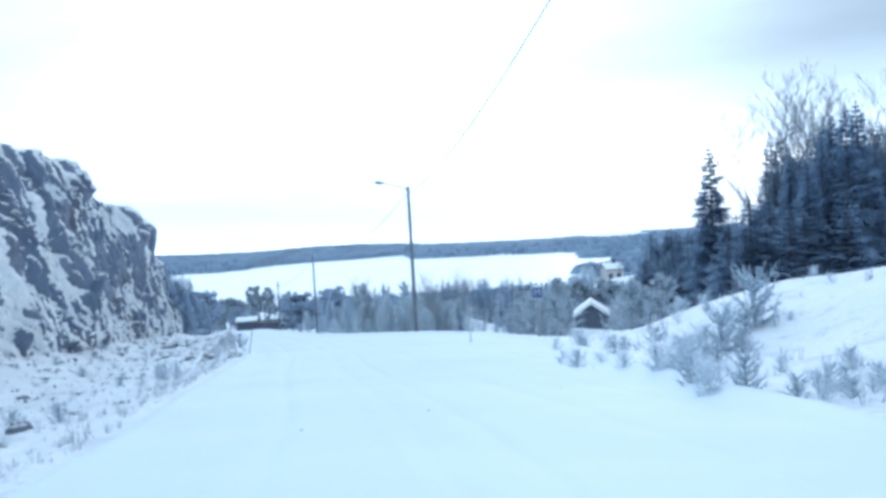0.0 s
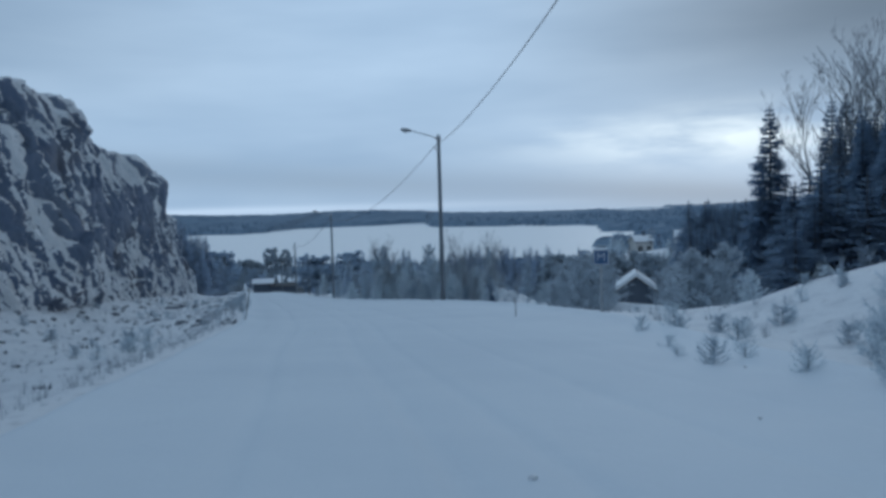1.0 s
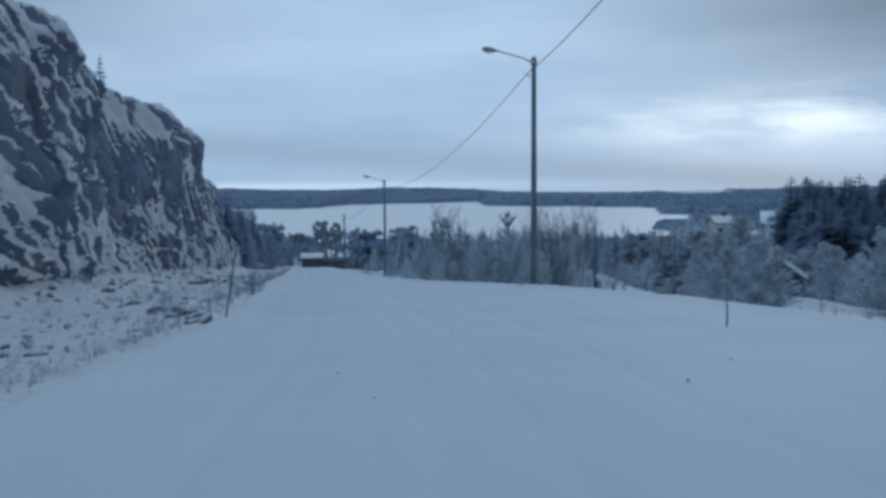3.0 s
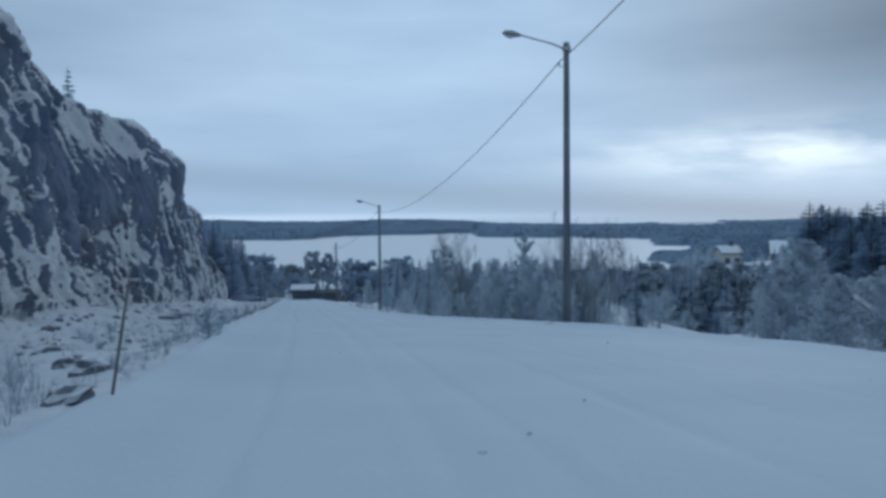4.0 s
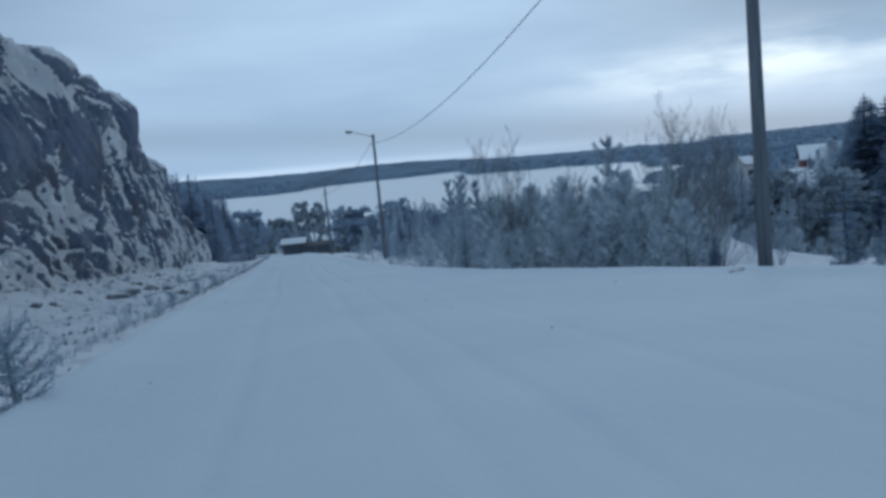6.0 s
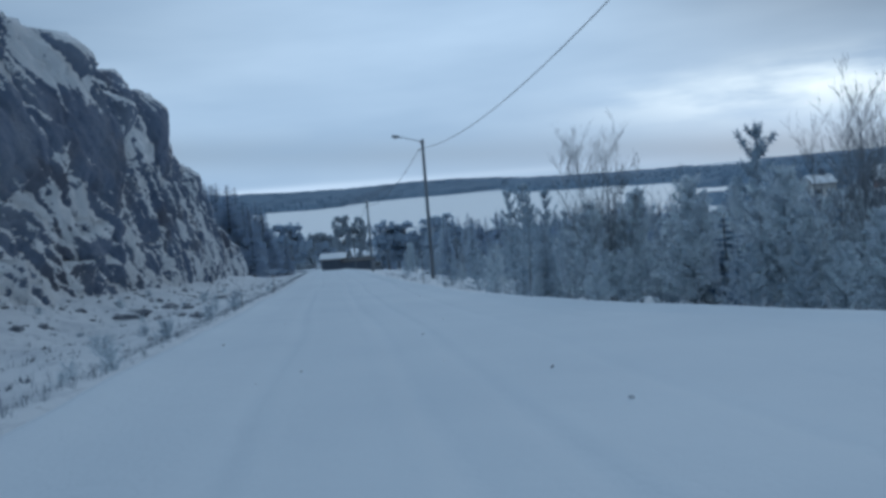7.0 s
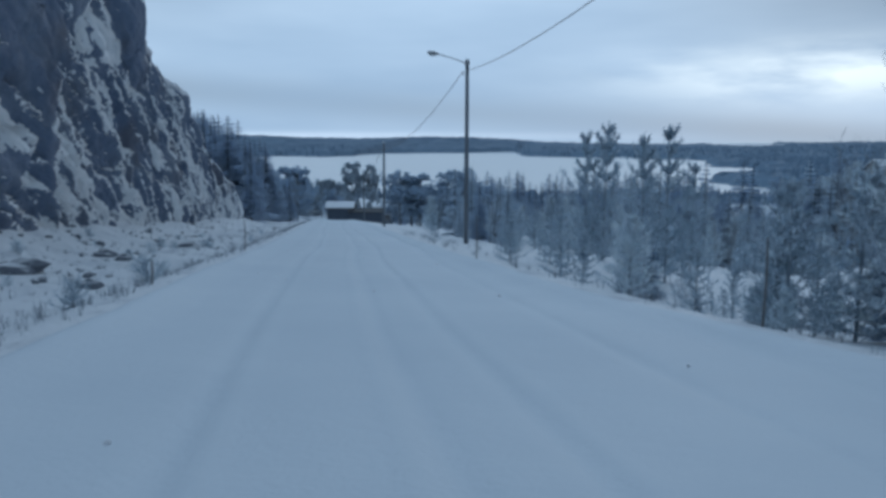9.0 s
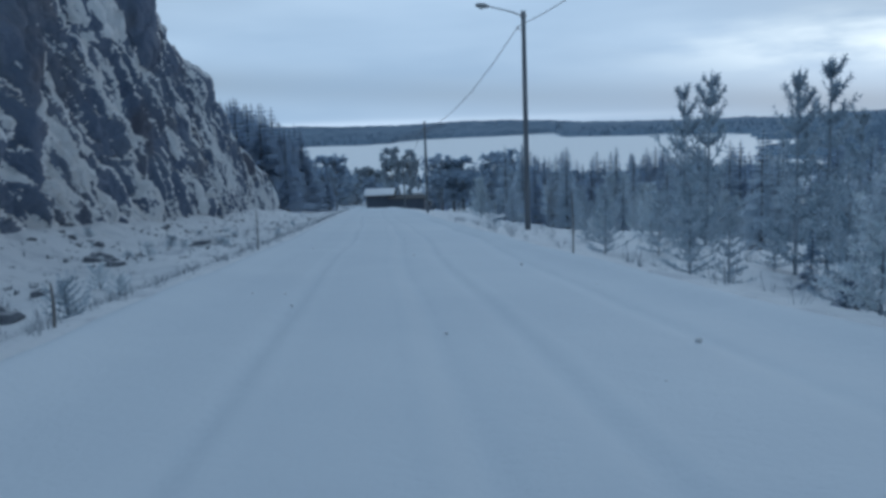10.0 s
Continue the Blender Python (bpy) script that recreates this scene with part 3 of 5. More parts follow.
def build_rock():
    """A blasted rock wall: broken slabs that dip towards the lake, snow on every ledge, rounded blocks on the brow."""
    ys = np.arange(8, 172, 0.14)
    n_face, n_top = 112, 18
    u = np.concatenate([np.linspace(0, 1, n_face), np.ones(n_top)])[None, :]
    w = np.concatenate([np.zeros(n_face), np.arange(1, n_top + 1) / n_top])[None, :]
    y = np.repeat(ys[:, None], n_face + n_top, 1)
    H = (np.interp(y, BROW_Y, BROW_H) + np.interp(y - 0.6, BROW_Y, BROW_H) + np.interp(y + 0.6, BROW_Y, BROW_H)) / 3 + 0.5 + 0.2 * lattice(y * 0.6, y * 0, 3)
    h = -0.8 + u * (H + 0.8) + 0.3 * np.sin(w * 1.6) - 4.5 * w ** 3
    back = np.maximum(np.minimum(h, H), 0) * 0.04 + 0.35 * np.clip(u - 0.86, 0, 1) ** 2 / 0.0196 + w * 11
    taper = np.clip(H / 6, 0, 1) * np.clip((h + 0.8) / 1.6, 0, 1) * np.clip(1 - w * 1.3, 0, 1)
    # the slabs dip at 30 degrees, more steeply towards the lake; s runs down the dip, q across it
    dip = np.radians(np.interp(ys, (60, 95, 112, 130), (29, 30, 40, 52)))
    s = (np.cumsum(np.cos(dip)) * 0.14)[:, None] - h * np.sin(dip)[:, None] + 1.2 * lattice(y * 0.12, h * 0.12, 11)
    q = (np.cumsum(np.sin(dip)) * 0.14)[:, None] + h * np.cos(dip)[:, None] + 0.8 * lattice(y * 0.17, h * 0.17, 12) + 0.2 * rough(y * 0.5, h * 0.5, 13, 3)
    smooth_slab = np.maximum.reduce([blob(y, h, 83.5, 9.2, 93.0, 9.6, 2.3), blob(y, h, 87.5, 7.9, 91.5, 7.6, 1.3), blob(y, h, 67.3, 8.0, 70.5, 4.8, 1.9), blob(y, h, 79, 9.0, 81.5, 7.6, 1.5), blob(y, h, 86.3, 2.7, 89.4, 3.1, 0.8), blob(y, h, 75, 6.2, 74, 3.8, 1.0), blob(y, h, 93.2, 10.5, 92.6, 2.5, 1.1), blob(y, h, 74, 8.2, 80, 8.0, 1.6), blob(y, h, 64, 10.2, 63.4, 5.0, 1.3), blob(y, h, 110.5, 13.6, 112, 10.8, 1.4), blob(y, h, 52, 8.5, 54, 4.5, 1.4)])
    dome = np.maximum.reduce([blob(y, h, 97.6, 12.6, 97.8, 14.2, 2.0), blob(y, h, 109.2, 13.4, 110.6, 15.2, 2.3), blob(y, h, 87.0, 13.6, 88.5, 13.8, 1.3), blob(y, h, 126.5, 10.4, 128, 11.4, 1.6)])
    smooth_slab = np.maximum(smooth_slab, dome)
    calm = 1 - 0.75 * smooth_slab
    a = blocks(q / 2.7, s / 7.5, 21)
    b = blocks(q / 0.75, s / 3.4, 31)
    c = blocks(q / 0.33, s / 1.5, 41)
    big = 0.9 * lattice(y * 0.055, h * 0.06, 51)
    push = big + 0.85 * (a[2] - 0.55) + a[0] * (0.3 + 0.7 * a[3]) + calm * (0.40 * (b[2] - 0.5) + b[0] * (0.15 + 0.55 * b[3]) + 0.20 * (c[2] - 0.5) + c[0] * 0.24 * c[3]) + 0.12 * rough(q * 1.6, s * 0.9, 61, 4) * (0.4 + 0.6 * calm)
    push = push + 0.7 * smooth_slab + 0.5 * dome
    push = np.where(u > 0.9, push * (1 - 4.5 * np.clip(u - 0.9, 0, 0.1)), push) - 0.15 * u
    x = edge_left(y) - ROCK_FOOT - back + push * taper
    z = road_z(y) + h + 0.12 * rough(q * 0.9, s * 0.5, 71, 3) * taper
    yy = y + 0.22 * rough(y * 0.5, h * 0.5, 81, 3) * taper
    # how much snow clings: it lies where the stone faces up, and in a few large sheets placed to fit the camera's view
    P = np.stack([x, yy, z], -1)
    n = np.cross(np.gradient(P, axis=0), np.gradient(P, axis=1))
    n = n / np.maximum(np.linalg.norm(n, axis=-1, keepdims=True), 1e-6)
    up = n[..., 2]
    soft = up.copy()
    for axis in (0, 1):
        soft = (soft + np.roll(soft, 1, axis) + np.roll(soft, -1, axis)) / 3
    sheets = np.maximum.reduce([blob(y, h, 92.4, 13.4, 94.2, 11.8, 0.9), blob(y, h, 103.0, 14.0, 103.6, 12.0, 1.1), blob(y, h, 83.6, 7.7, 90.4, 4.2, 0.74), blob(y, h, 82.5, 12.3, 88.5, 12.6, 1.28), blob(y, h, 97.5, 11.2, 104.5, 11.0, 1.55), blob(y, h, 80.8, 4.6, 84.8, 4.3, 1.08), blob(y, h, 87.8, 6.2, 89.2, 4.4, 0.81),
                                blob(y, h, 94.8, 5.2, 97.5, 3.2, 1.01), blob(y, h, 94, 2.6, 95, 1.8, 1.08), blob(y, h, 124, 11, 129.5, 3, 1.08), blob(y, h, 70, 10.8, 78, 12.0, 1.22), blob(y, h, 63.2, 6.2, 65.2, 3.4, 0.9), blob(y, h, 100, 8.2, 105, 4.2, 0.61), blob(y, h, 108, 9.5, 114, 4.5, 0.68), blob(y, h, 46, 8, 52, 3.5, 0.94), blob(y, h, 58, 6.5, 62, 2.8, 0.81), blob(y, h, 34, 7, 40, 3, 1.08)])
    seam = np.clip(1 - np.abs(lattice(q * 1.1, s * 0.11, 97)) * 7, 0, 1) * smooth01(lattice(q * 0.4, s * 0.3, 98), -0.2, 0.3)
    snow = 0.34 * seam + 0.42 * soft + 0.5 * up + 0.10 * rough(q * 1.6, s * 0.22, 91, 4) + 0.24 * (a[4] - 0.5) + 0.42 * (b[4] - 0.5) + 0.30 * (c[4] - 0.5) + calm * (0.75 + 0.45 * lattice(y * 0.21, h * 0.26, 161)) * (0.42 * shards(q / 1.1, s / 5.2, 141) + 0.30 * shards(q / 0.5, s / 2.4, 151)) + 0.30 + 0.16 * lattice(y * 0.16, h * 0.2, 95) + 0.85 * sheets - 0.95 * smooth_slab + 1.1 * dome * smooth01(up, 0.4, 0.7) - 0.20 * smooth01(u, 0.84, 0.9) + 0.15 + 0.10 * np.clip(1 - np.abs(h - 3.5) / 4, 0, 1) + 0.42 * np.clip(1 - h / 4, 0, 1) + 0.5 * np.clip(u - 0.965, 0, 1) / 0.035 * (w > 0)
    cover = smooth01(snow, 0.30, 0.55)[..., None]
    P = P + (0.10 * n + np.array([0.0, 0.0, 0.06])) * cover * taper[..., None]
    rows, cols = y.shape
    i = (np.arange(rows - 1)[:, None] * cols + np.arange(cols - 1)[None, :]).reshape(-1)
    faces = np.stack([i, i + cols, i + cols + 1, i + 1], -1)
    me = finish("rock_face", P.reshape(-1, 3).tolist(), faces.tolist(), ROCK, True)
    me.attributes.new("snow", "FLOAT", "POINT").data.foreach_set("value", snow.reshape(-1))
    tagged(new("rock_face", me), "steep dark rock cutting with snow lying on its slanting ledges", "rock face", kind="structure")


build_rock()


def boulder_mesh(seed, rough=0.35):
    bm = bmesh.new()
    bmesh.ops.create_icosphere(bm, subdivisions=2, radius=0.5)
    for v in bm.verts:
        p = v.co.normalized()
        f = 0.5 + 0.22 * noise.noise(p * 1.3 + Vector((seed, 0, 0))) + rough * 0.75 * noise.noise(p * 2.6 + Vector((0, seed, 0)))
        v.co = Vector((p.x * f, p.y * f, p.z * f * 0.75))
        v.co.z = max(v.co.z, -0.22)
    return mesh_of("boulder", bm, STONE)


def build_boulders():
    rng = random.Random(11)
    kinds = [boulder_mesh(s * 3.7) for s in range(5)]

    def put(x, y, size, flat=1.0):
        ob = new("boulder", rng.choice(kinds))
        ob.matrix_basis = Matrix.LocRotScale((x, y, gz(x, y) + size * 0.06), Euler((rng.uniform(-0.2, 0.2), rng.uniform(-0.2, 0.2), rng.uniform(0, 6))), (size, size * rng.uniform(0.7, 1.1), size * flat))
        tagged(ob, "dark fallen boulder capped with snow below the rock", "boulder", "boulders below the rock")

    for x, y, s, f in ((-8.75, 33.9, 0.6, 0.45), (-2.6, 53.3, 0.4, 0.7), (-0.9, 55.4, 0.75, 0.6), (-26.9, 80.0, 1.35, 0.6), (-29.6, 89.5, 1.1, 0.7), (-11.6, 39.8, 0.75, 0.8), (-13.0, 41.5, 0.6, 0.8), (-21.5, 74.5, 0.5, 0.7), (-15.6, 45.4, 0.9, 0.7), (-30.0, 98.0, 1.3, 0.6)):
        put(x, y, s, f)
    for _ in range(170):
        y = rng.uniform(10, 135)
        e = rng.choice((rng.uniform(2.5, 11), rng.uniform(7.5, 11.5)))
        put(float(edge_left(y)) - e, y, rng.choice((0.14, 0.18, 0.22, 0.28, 0.35, 0.5)) * rng.uniform(0.8, 1.2), rng.uniform(0.6, 0.9))


build_boulders()


def build_clods():
    """Small lumps of snow and a few bits of bark lying on the road."""
    rng = random.Random(17)
    bm = bmesh.new()
    bmesh.ops.create_icosphere(bm, subdivisions=1, radius=0.5)
    for v in bm.verts:
        v.co *= 0.8 + 0.4 * noise.noise(v.co * 3.0)
        v.co.z *= 0.7
    lump = mesh_of("snow_clod", bm, SOFT_SNOW, True)
    for _ in range(60):
        y = rng.uniform(9, 95)
        u = rng.uniform(0.04, 0.96)
        x = float(edge_left(y)) * (1 - u) + float(edge_right(y)) * u
        ob = new("snow_clod", lump)
        k = rng.uniform(0.03, 0.09)
        ob.matrix_basis = Matrix.LocRotScale((x, y, float(road_z(y)) + k * 0.15), Euler((0, 0, rng.uniform(0, 6))), (k, k * rng.uniform(0.6, 1.2), k))
        tagged(ob, "small loose lump of snow lying on the road", "snow clod", "snow clods on the road")


build_clods()

# ---- trees ----


def spruce_meshes(seed, height, width, levels, per=8, base=0.06, mat=None):
    rng = random.Random(seed)
    t = Heap()
    pts = [Vector((0.03 * math.sin(k), 0.03 * math.cos(k * 1.7), height * k / 6)) for k in range(7)]
    t.tube(pts, [height * 0.016 * (1 - k / 6.4) + 0.01 for k in range(7)], 6)
    c = Heap()
    for i in range(levels):
        u = i / (levels - 1)
        z = height * (base + (1 - base) * u ** 0.92)
        reach = width * 0.5 * (1 - u) ** 0.78 * rng.uniform(0.75, 1.15) + 0.05 * height * 0.1
        for j in range(per):
            a = rng.uniform(0, 2 * math.pi)
            r = reach * rng.uniform(0.6, 1.12)
            out = Vector((math.cos(a), math.sin(a), 0))
            side = Vector((-out.y, out.x, 0))
            droop = rng.uniform(0.25, 0.6) * (1 - u * 0.9)
            up = rng.uniform(0.0, 0.25) + 0.9 * max(0.0, u - 0.7)
            zj = z + rng.uniform(-0.7, 0.7) * height / levels * (1 - u)
            p = [Vector((0, 0, zj)) + out * r * k / 3 + Vector((0, 0, r * (up * (k / 3) - droop * (k / 3) ** 2 + (0.25 if k == 3 else 0) * droop))) for k in range(4)]
            wd = [0.16 * r + 0.05, 0.40 * r + 0.08, 0.34 * r + 0.07, 0.05]
            for k in range(3):
                a0, a1 = p[k], p[k + 1]
                for sgn in (1, -1):
                    for q in range(2):
                        f0, f1 = q / 2, (q + 1) / 2
                        b0, b1 = a0.lerp(a1, f0), a0.lerp(a1, f1)
                        w = wd[k] + (wd[k + 1] - wd[k]) * f1
                        tip = b1 + side * sgn * w * rng.uniform(0.7, 1.3) + out * w * 0.5 - Vector((0, 0, w * rng.uniform(0.25, 0.7)))
                        c.tri(b0, b1, tip) if sgn > 0 else c.tri(b1, b0, tip)
    return t.mesh("trunk", BARK), c.mesh("crown", mat or SPRUCE)


def shoot(c, base, d, length, fat, n, rng):
    """A bottle brush of needles along a twig."""
    a = d.orthogonal().normalized()
    b = d.cross(a)
    for k in range(n):
        f = k / n
        ang = k * 2.4 + rng.uniform(-0.3, 0.3)
        o = a * math.cos(ang) + b * math.sin(ang)
        s = (a * -math.sin(ang) + b * math.cos(ang)) * fat * 0.22
        p = base + d * length * f
        c.tri(p - s, p + s, p + o * fat * rng.uniform(0.8, 1.2) + d * length * 0.30)


def pine_meshes(seed, height, width, mat, whorls, brush=0.16, gaps=0.2, bark=None):
    rng = random.Random(seed)
    t, c = Heap(), Heap()
    lean = Vector((rng.uniform(-0.03, 0.03), rng.uniform(-0.03, 0.03), 1))
    pts = [lean * height * k / 5 for k in range(6)]
    t.tube(pts, [0.012 * height * (1 - k / 5.5) + 0.012 for k in range(6)], 6)
    for i in range(whorls):
        u = 0.08 + 0.88 * i / (whorls - 1)
        at = lean * height * u
        reach = width * 0.5 * (1 - u) ** 0.75 * rng.uniform(0.8, 1.1) + 0.12
        a0 = rng.uniform(0, 6.28)
        for j in range(rng.choice((4, 5, 5, 6))):
            if rng.random() < gaps:
                continue
            a = a0 + j * 6.283 / 5 + rng.uniform(-0.35, 0.35)
            out = Vector((math.cos(a), math.sin(a), 0))
            r = reach * rng.uniform(0.65, 1.15)
            lift = rng.uniform(0.15, 0.5) + 0.5 * u
            p = [at + out * r * k / 3 + Vector((0, 0, r * lift * (k / 3) ** 1.6)) for k in range(4)]
            t.tube(p, [0.010 * r + 0.008, 0.008 * r + 0.006, 0.006 * r + 0.004, 0.004], 3)
            for k in range(1, 4):
                d = (p[k] - p[k - 1])
                shoot(c, p[k - 1].lerp(p[k], 0.3), d.normalized(), d.length * 0.75, brush, 7, rng)
                for sgn in (1, -1):
                    if rng.random() < 0.75:
                        s = Vector((-out.y, out.x, 0)) * sgn
                        dd = (s * 0.8 + out * 0.6 + Vector((0, 0, 0.35 + 0.4 * u))).normalized()
                        shoot(c, p[k], dd, r * 0.30 + 0.05, brush, 6, rng)
            shoot(c, p[3], (out * 0.5 + Vector((0, 0, 0.9))).normalized(), 0.16 + 0.05 * r, brush * 0.8, 8, rng)
    shoot(c, lean * height * 0.86, lean.normalized(), height * 0.17, brush * 0.62, 22, rng)
    for j in range(4):
        a = j * 1.57 + rng.uniform(-0.3, 0.3)
        shoot(c, lean * height * 0.88, Vector((math.cos(a) * 0.7, math.sin(a) * 0.7, 0.75)).normalized(), height * 0.085, brush * 0.55, 10, rng)
    return t.mesh("trunk", bark or PINE_BARK), c.mesh("crown", mat)


def big_pine_meshes(seed, height, width, mat, limbs=42):
    """A grown pine: bare stem, crooked limbs, clouds of needles held up at their ends."""
    rng = random.Random(seed)
    t, c = Heap(), Heap()
    bend = [Vector((rng.uniform(-0.25, 0.25) * k / 6, rng.uniform(-0.25, 0.25) * k / 6, height * 0.95 * k / 6)) for k in range(7)]
    t.tube(bend, [height * 0.018 * (1 - k / 7) + 0.02 for k in range(7)], 7)
    for i in range(limbs):
        u = 0.20 + 0.78 * rng.random()
        k = min(5, int(u * 6))
        at = bend[k].lerp(bend[k + 1], u * 6 - k)
        a = rng.uniform(0, 6.283)
        r = width * 0.5 * rng.uniform(0.45, 1.0) * math.sqrt(max(0.12, math.sin(math.pi * (u - 0.08) / 0.96)))
        out = Vector((math.cos(a), math.sin(a), rng.uniform(0.05, 0.6)))
        end = at + out * r
        t.tube([at, at + out * r * 0.5 + Vector((0, 0, rng.uniform(-0.2, 0.3))), end], [0.05 + 0.01 * r, 0.035, 0.015], 4)
        for m in range(15):
            q = end + Vector((rng.gauss(0, r * 0.25), rng.gauss(0, r * 0.25), rng.gauss(0.1, r * 0.20)))
            for s in range(6):
                d = Vector((rng.gauss(0, 1), rng.gauss(0, 1), rng.gauss(0.5, 0.7))).normalized()
                e = d.orthogonal().normalized() * rng.uniform(0.10, 0.2)
                c.tri(q - e * 1.2, q + e * 1.2, q + d * rng.uniform(0.35, 0.65))
    return t.mesh("trunk", PINE_BARK), c.mesh("crown", mat)


def bare_meshes(seed, height, stems, mat, twigs=5, spread=0.25, thick=0.010, deep=3):
    """A leafless birch or bush: forking stems and fine twigs."""
    rng = random.Random(seed)
    t, c = Heap(), Heap()

    def limb(heap, p, d, length, r, depth):
        n = 3
        pts, rad = [p], [r]
        q, dd = p, d
        for k in range(n):
            dd = (dd + Vector((rng.gauss(0, 0.10), rng.gauss(0, 0.10), 0.06))).normalized()
            q = q + dd * length / n
            pts.append(q)
            rad.append(r * (1 - 0.75 * (k + 1) / n))
        if depth == deep:
            # the finest twigs are crossed slivers
            mid = pts[1]
            for o in (d.orthogonal().normalized() * r * 1.3, d.cross(d.orthogonal()).normalized() * r * 1.3):
                heap.tri(p - o, p + o, mid)
                heap.tri(mid - o * 0.6, mid + o * 0.6, pts[-1])
            return
        heap.tube(pts, rad, 5 if depth == 0 else 3)
        if depth < deep:
            m = {0: twigs + 5, 1: twigs, 2: 3 if twigs < 7 else 4}[depth]
            for i in range(m):
                f = rng.uniform(0.25 if depth == 0 else 0.15, 1.0)
                k = min(n - 1, int(f * n))
                at = pts[k].lerp(pts[k + 1], f * n - k)
                a = rng.uniform(0, 6.283)
                o = Vector((math.cos(a), math.sin(a), 0))
                nd = (dd * 0.75 + o * rng.uniform(0.35, 0.7) + Vector((0, 0, 0.15))).normalized()
                limb(c, at, nd, length * rng.uniform(0.26, 0.46) * (1.15 - 0.5 * f), max(r * 0.4, 0.005), depth + 1)

    for s in range(stems):
        a = rng.uniform(0, 6.283)
        o = Vector((math.cos(a), math.sin(a), 0))
        limb(t, o * 0.12 * (stems > 1), (Vector((0, 0, 1)) + o * spread * rng.random()).normalized(), height * rng.uniform(0.75, 1.0), height * thick, 0)
    return t.mesh("trunk", BIRCH if height > 4 else TWIG), c.mesh("crown", mat)


def tree(name, meshes, x, y, scale, label, category, group, rng, sink=0.06, wide=1.0):
    m = Matrix.LocRotScale((x, y, gz(x, y) - sink), Euler((0, 0, rng.uniform(0, 6.28))), (scale * wide, scale * wide, scale))
    ob = thing(name, m, label, category, group)
    part("trunk", meshes[0], ob)
    part("crown", meshes[1], ob)
    return ob


RNG = random.Random(21)
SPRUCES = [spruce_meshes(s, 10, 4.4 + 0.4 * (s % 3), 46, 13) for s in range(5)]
# farther spruces use the needle colours with haze mixed in
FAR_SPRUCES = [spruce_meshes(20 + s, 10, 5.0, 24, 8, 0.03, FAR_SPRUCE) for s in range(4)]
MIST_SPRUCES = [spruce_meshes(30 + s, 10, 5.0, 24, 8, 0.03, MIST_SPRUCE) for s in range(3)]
WOOD_SPRUCES = [spruce_meshes(50 + s, 10, 5.2, 28, 10, 0.03, SPRUCE) for s in range(4)]
SMALL_SPRUCES = [spruce_meshes(40 + s, 3, 1.7, 15, 8, 0.03) for s in range(3)]
PINES = [pine_meshes(60 + s, 4.0, 2.6, PINE, 9, 0.14, 0.15, HAZED_BARK) for s in range(4)]
FROST_PINES = [pine_meshes(70 + s, 4.0, 2.9, FROSTED, 12, 0.19, 0.06, HAZED_BARK) for s in range(5)]
GREY_PINES = [pine_meshes(75 + s, 4.0, 2.9, PALE_PINE, 12, 0.19, 0.06, HAZED_BARK) for s in range(5)]
SAPLINGS = [pine_meshes(80 + s, 0.6, 0.5, FROSTED if s % 2 else PINE, 6, 0.05, 0.15, HAZED_BARK) for s in range(4)]
BIRCHES = [bare_meshes(90 + s, 7.0, 3 + s % 3, BIRCH_TWIG, 9, 0.30, 0.0045, 2) for s in range(4)]
FINE_BIRCHES = [bare_meshes(95 + s, 7.0, 4, BIRCH_TWIG, 8, 0.34, 0.0038) for s in range(3)]
SHRUBS = [bare_meshes(100 + s, 2.2, 5, TWIG, 7, 0.8, 0.007, 2) for s in range(4)]
GROWN = [big_pine_meshes(110 + s, 10, 5.6, HAZED_PINE) for s in range(3)]

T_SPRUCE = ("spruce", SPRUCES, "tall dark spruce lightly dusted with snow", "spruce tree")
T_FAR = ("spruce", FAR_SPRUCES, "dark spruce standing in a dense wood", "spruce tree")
T_MIST = ("spruce", MIST_SPRUCES, "spruce paled by painted haze down in the valley thicket", "spruce tree")
T_SMALL = ("young_spruce", SMALL_SPRUCES, "young dark green spruce with snow on its boughs", "spruce tree")
T_PINE = ("young_pine", PINES, "young pine with upright shoots and snow on its whorls", "pine tree")
T_FROST = ("frosted_pine", FROST_PINES, "young pine whitened by frost and painted haze beside the road", "pine tree")
T_GREY = ("greyed_pine", GREY_PINES, "bushy young pine greyed by rime and painted haze", "pine tree")
T_SAPLING = ("pine_sapling", SAPLINGS, "knee-high pine sapling poking out of the snow", "sapling")
T_BIRCH = ("birch", BIRCHES, "bare slender birch with fine frosted twigs", "birch tree")
T_FINE = ("birch", FINE_BIRCHES, "bare many-stemmed birch with a fan of fine twigs", "birch tree")
T_SHRUB = ("shrub", SHRUBS, "leafless shrub with frosted twigs in the snow", "shrub")
PALE_GROWN = [big_pine_meshes(114 + s, 10, 4.6, PALE_PINE, 36) for s in range(2)]
T_PALE = ("grown_pine", PALE_GROWN, "tall grown pine by a house, crown paled by frost and painted haze", "pine tree")
T_GROWN = ("grown_pine", GROWN, "grown pine with a bare stem and rounded crown", "pine tree")


